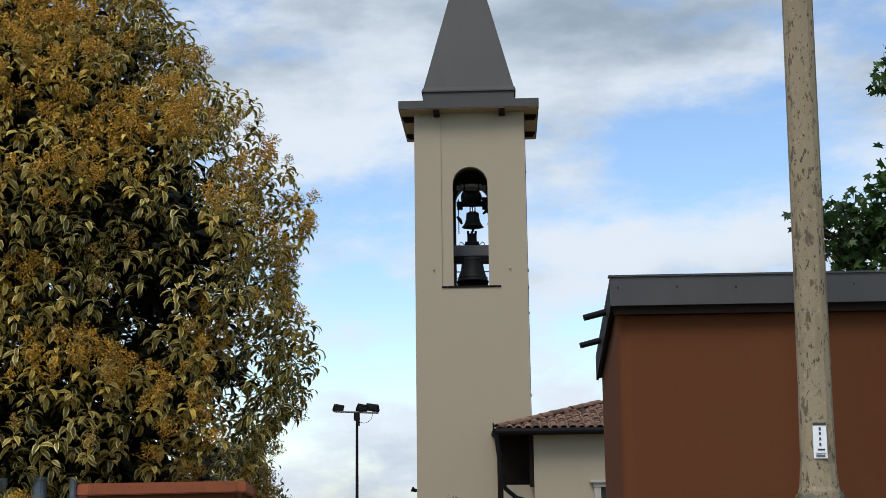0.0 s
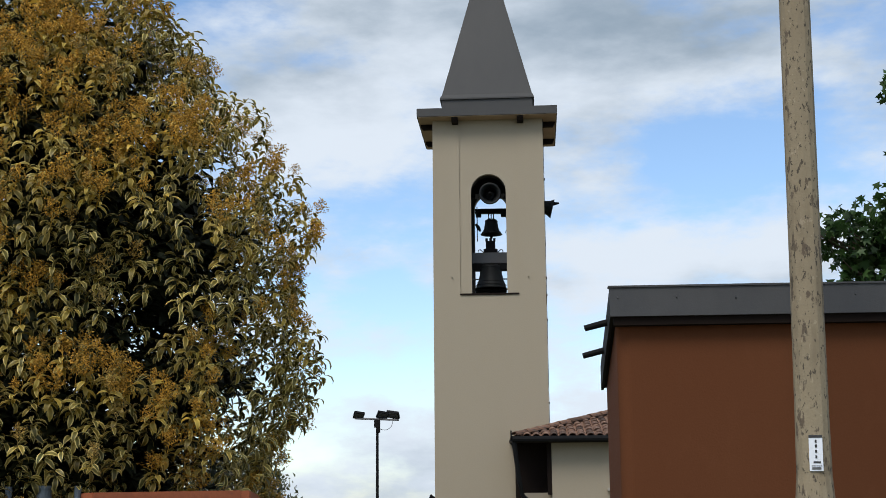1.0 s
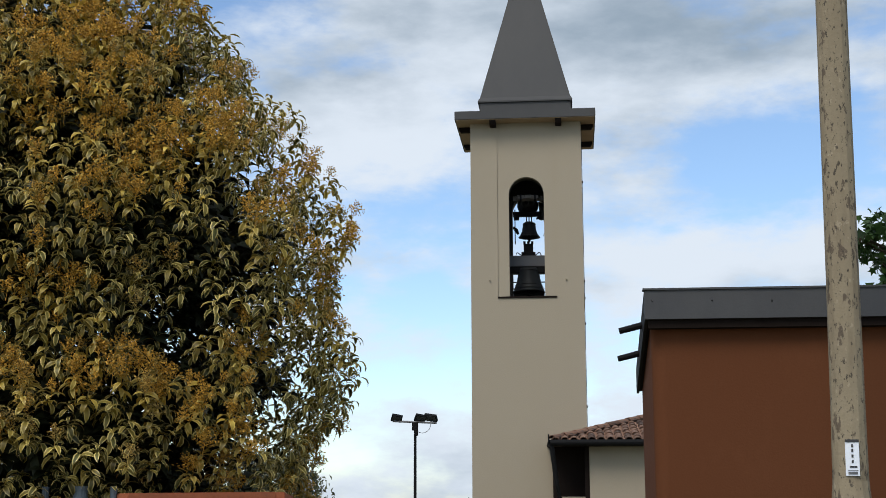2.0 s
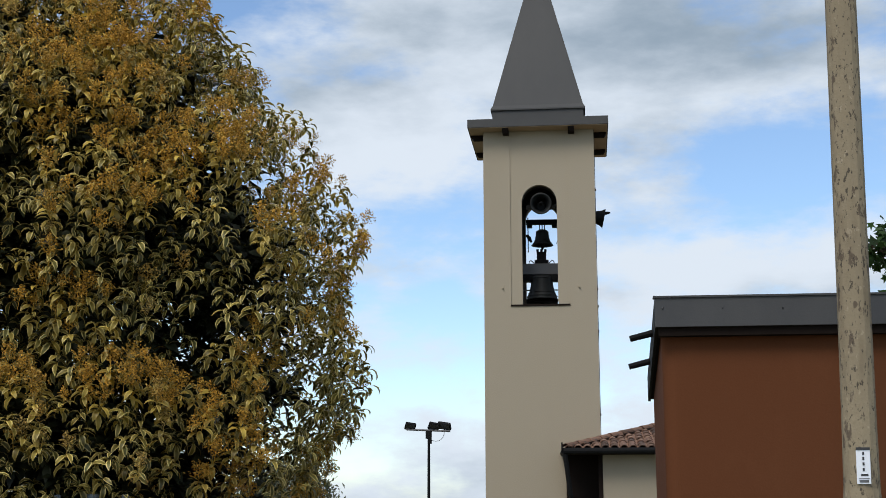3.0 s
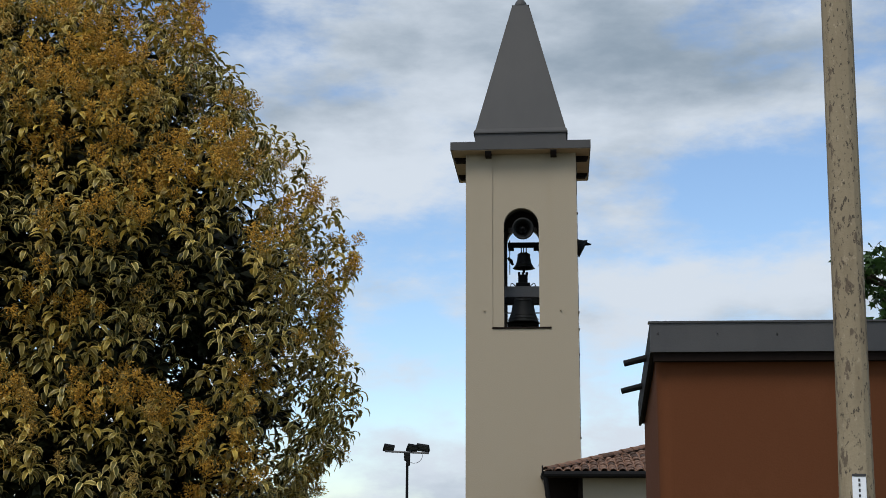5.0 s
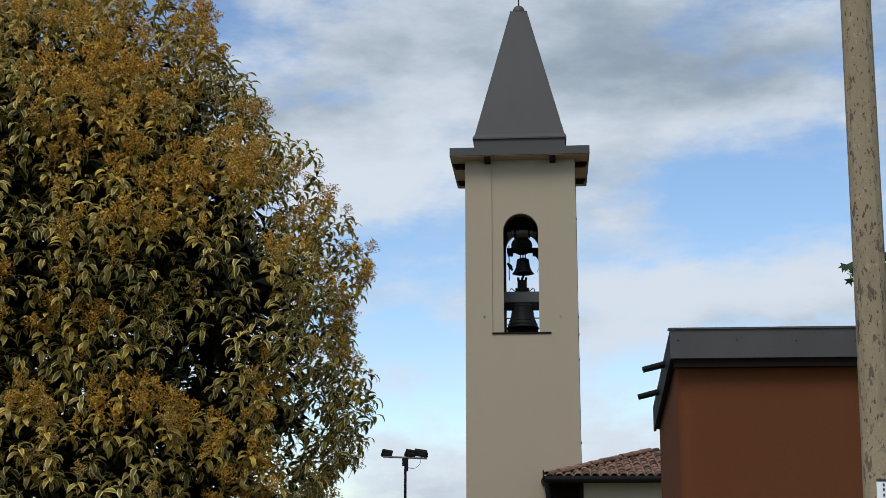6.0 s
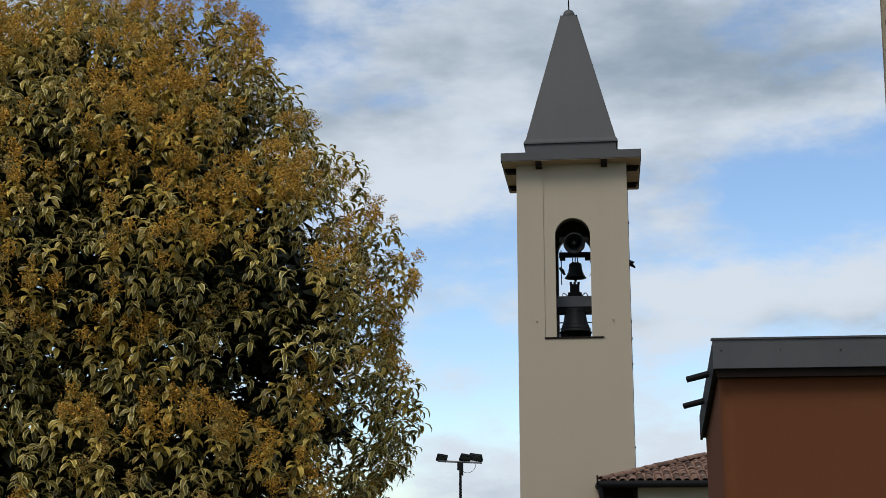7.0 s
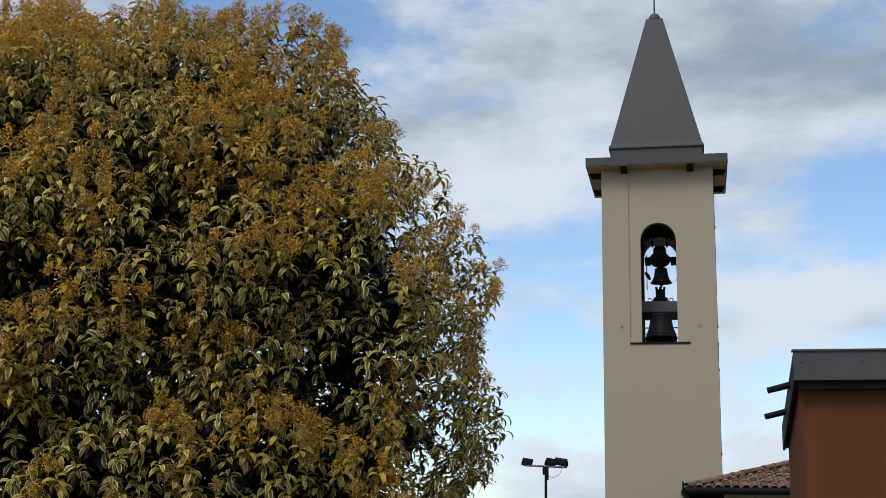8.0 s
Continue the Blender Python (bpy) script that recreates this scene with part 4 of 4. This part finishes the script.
    per = 12
    place, rot = umbrellas(pos, axis, per)
    bplace, brot = umbrellas(back, baxis, 9)
    tint = np.clip(0.17 + np.repeat(yellow, per) * 0.58 + rng.normal(0, 0.13, len(place)), 0, 1)
    place, rot = np.concatenate([place, bplace]), np.concatenate([rot, brot])
    tint = np.concatenate([tint, np.clip(rng.normal(0.08, 0.12, len(bplace)), 0, 1)])
    k = len(place)
    scale = rng.uniform(0.75, 1.25, k)
    pick = rng.permutation(k)
    for a, shape in ((pick[: k // 3], leaf_shape(0.165, 0.052, 1.5)), (pick[k // 3 : 2 * k // 3], leaf_shape(0.175, 0.055, 1.9)), (pick[2 * k // 3 :], leaf_shape(0.16, 0.053, 2.4))):
        tagged(scatter_mesh("crown", shape, place[a], rot[a], scale[a], tint[a], M_LEAF, tree, "dense arching olive leaves with pale rims"), kind="stuff")
    # leaves in the depth of the crown, its shade put into their dark colour
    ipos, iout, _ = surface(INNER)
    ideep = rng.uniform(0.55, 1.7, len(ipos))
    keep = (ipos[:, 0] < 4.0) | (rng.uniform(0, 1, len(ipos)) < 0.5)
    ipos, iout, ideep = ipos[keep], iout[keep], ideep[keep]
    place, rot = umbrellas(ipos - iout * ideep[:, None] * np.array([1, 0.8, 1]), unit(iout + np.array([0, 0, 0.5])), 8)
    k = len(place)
    tagged(scatter_mesh("inner_crown", leaf_shape(0.21, 0.09, 1.2, rows=2), place, rot, rng.uniform(0.9, 1.5, k), np.zeros(k), M_DEEP, tree, "inner leaves coloured dark for the shade inside the crown"), kind="stuff")
    # flower sprays on the whorls: ochre where they are over, grey-green where fresh
    has = rng.uniform(0, 1, len(pos)) < 0.12 + 1.35 * yellow
    tips, ax, gold = pos[has], unit(axis[has] * 0.8 + np.array([0, 0, 0.5])), yellow[has]
    # the fullest whorls carry several sprays side by side
    more = np.flatnonzero(gold > 0.55)
    tips = np.concatenate([tips, tips[more] + rng.normal(0, 0.085, (len(more), 3)) * np.array([1, 1, 0.6])])
    ax, gold = np.concatenate([ax, ax[more]]), np.concatenate([gold, gold[more]])
    fresh = np.clip(rng.normal(0.32, 0.25, len(tips)) - 0.75 * gold, 0, 1)
    tilt = turns(-ax[:, 1] * 0.7, ax[:, 0] * 0.7, np.zeros(len(tips))) @ turns(np.zeros(len(tips)), np.zeros(len(tips)), rng.uniform(0, 6.3, len(tips)))
    kind = rng.integers(0, 3, len(tips))
    for i in range(3):
        a = kind == i
        scatter_mesh("flower_sprays", panicle_shape(0.20 + 0.02 * i, 0.115 + 0.012 * i, 12, rnd), tips[a], tilt[a], rng.uniform(0.7, 1.25, a.sum()), fresh[a], M_FLOWER, tree, "ochre and grey-green flower sprays")


SAMPLES = 34000
INNER = 9500
privet()


def leafy_clump_tree(name, label, root, clumps, shape, mat, per_m3, seed, leaf_label):
    tree = empty(name, pose(*root), label=label, category="tree")
    rng = np.random.default_rng(seed)
    places = []
    bm = bmesh.new()
    top = max(c[2] for c in clumps)
    tube(bm, [(0, 0, -0.2), (0.05, 0, top * 0.4 - root[2] * 0.4), (0.1, 0.05, top - root[2])], [0.16, 0.12, 0.03], 10)
    part("trunk", bm, M_BARK, tree, smooth=True)
    for cx, cy, cz, rx, ry, rz in clumps:
        c = Vector((cx, cy, cz)) - Vector(root)
        start = Vector((0.05, 0, max(0.5, c.z * 0.72)))
        bm = bmesh.new()
        tube(bm, [start, start.lerp(c, 0.5) + Vector((0, 0, 0.15)), c], [0.05, 0.03, 0.008], 6)
        for _ in range(5):
            e = c + Vector(rng.normal(0, 0.5, 3) * np.array([rx, ry, rz]))
            tube(bm, [start.lerp(c, 0.6), c.lerp(e, 0.5), e], [0.014, 0.01, 0.004], 5)
        part("limb", bm, M_BARK, tree)
        n = int(per_m3 * rx * ry * rz)
        # twig ends, each with a handful of leaves
        tw = rng.normal(0, 1, (max(4, n // 9), 3))
        tw = tw / np.linalg.norm(tw, axis=1)[:, None] * rng.uniform(0.25, 1, (len(tw), 1)) ** 0.5
        ends = np.array(c) + tw * np.array([rx, ry, rz])
        places.append(np.repeat(ends, 9, 0) + rng.normal(0, 0.075, (len(ends) * 9, 3)))
    places = np.concatenate(places)
    k = len(places)
    scatter_mesh("crown", shape, places, turns(rng.normal(-0.9, 0.6, k), rng.normal(0, 0.6, k), rng.uniform(0, 6.3, k)), rng.uniform(0.7, 1.2, k), rng.uniform(0, 1, k), mat, tree, leaf_label)
    return tree


leafy_clump_tree("star_leaf_tree", "tree with dark green star-shaped leaves behind the outbuilding", (5.6, 13.9, 0.0),
                 [(2.95, 12.9, 4.85, 0.50, 0.5, 0.36), (3.45, 13.0, 4.5, 0.6, 0.6, 0.45), (3.62, 12.9, 5.25, 0.42, 0.5, 0.30), (2.50, 12.8, 4.88, 0.22, 0.25, 0.17), (2.95, 12.9, 4.4, 0.3, 0.3, 0.25),
                  (3.68, 12.9, 6.82, 0.32, 0.4, 0.22), (4.3, 13.2, 6.75, 0.55, 0.6, 0.40), (4.4, 13.2, 5.0, 0.8, 0.8, 0.7), (4.1, 13.1, 5.75, 0.50, 0.6, 0.4),
                  (5.5, 13.9, 6.1, 1.2, 1.1, 1.2), (6.5, 14.1, 5.3, 1.2, 1.1, 1.0), (5.4, 13.9, 7.6, 1.1, 1.0, 0.9)],
                 star_shape(0.19), M_STARLEAF, 4200, 11, "dark green star-shaped leaves")

leafy_clump_tree("small_tree", "small grey-green tree beyond the garden wall", (-6.4, 22.0, 0.0),
                 [(-6.2, 22.0, 2.1, 0.8, 0.7, 0.8), (-5.6, 21.9, 2.45, 0.40, 0.4, 0.42), (-5.35, 21.9, 1.85, 0.38, 0.4, 0.4), (-5.15, 22, 1.2, 0.45, 0.5, 0.5), (-6.9, 22.2, 1.6, 0.8, 0.7, 0.9), (-6.0, 22, 1.2, 0.8, 0.7, 0.7)],
                 leaf_shape(0.10, 0.045, 0.8, rows=2), M_GREYLEAF, 7000, 21, "small grey-green leaves")


leafy_clump_tree("shrub", "low green shrub at the foot of the bell tower", (-2.11, 31.5, 0.0),
                 [(-2.11, 31.5, 1.56, 0.26, 0.25, 0.30), (-2.11, 31.5, 1.0, 0.5, 0.4, 0.6)],
                 leaf_shape(0.10, 0.045, 0.8, rows=2), M_GREYLEAF, 9000, 31, "small green leaves")


# ---- what moves: the two bells ----
def motions():
    def swing(pivot, period, peak, low, high, mean=0.0):
        rows = []
        t = 0.0
        while t < 8.001:
            c = math.cos(2 * math.pi * (t - peak) / period)
            rows.append((t, pivot @ pose(0, 0, 0, low + (high - low) * (c + 1) / 2)))
            t += 1 / 15
        rows[-1] = (8.0, rows[-1][1])
        return rows
    walk(front_bell, swing(FRONT_PIVOT, 1.91, 1.07, 86, -86))
    walk(side_bell, swing(SIDE_PIVOT, 1.858, 1.09, 80, -80))


motions()
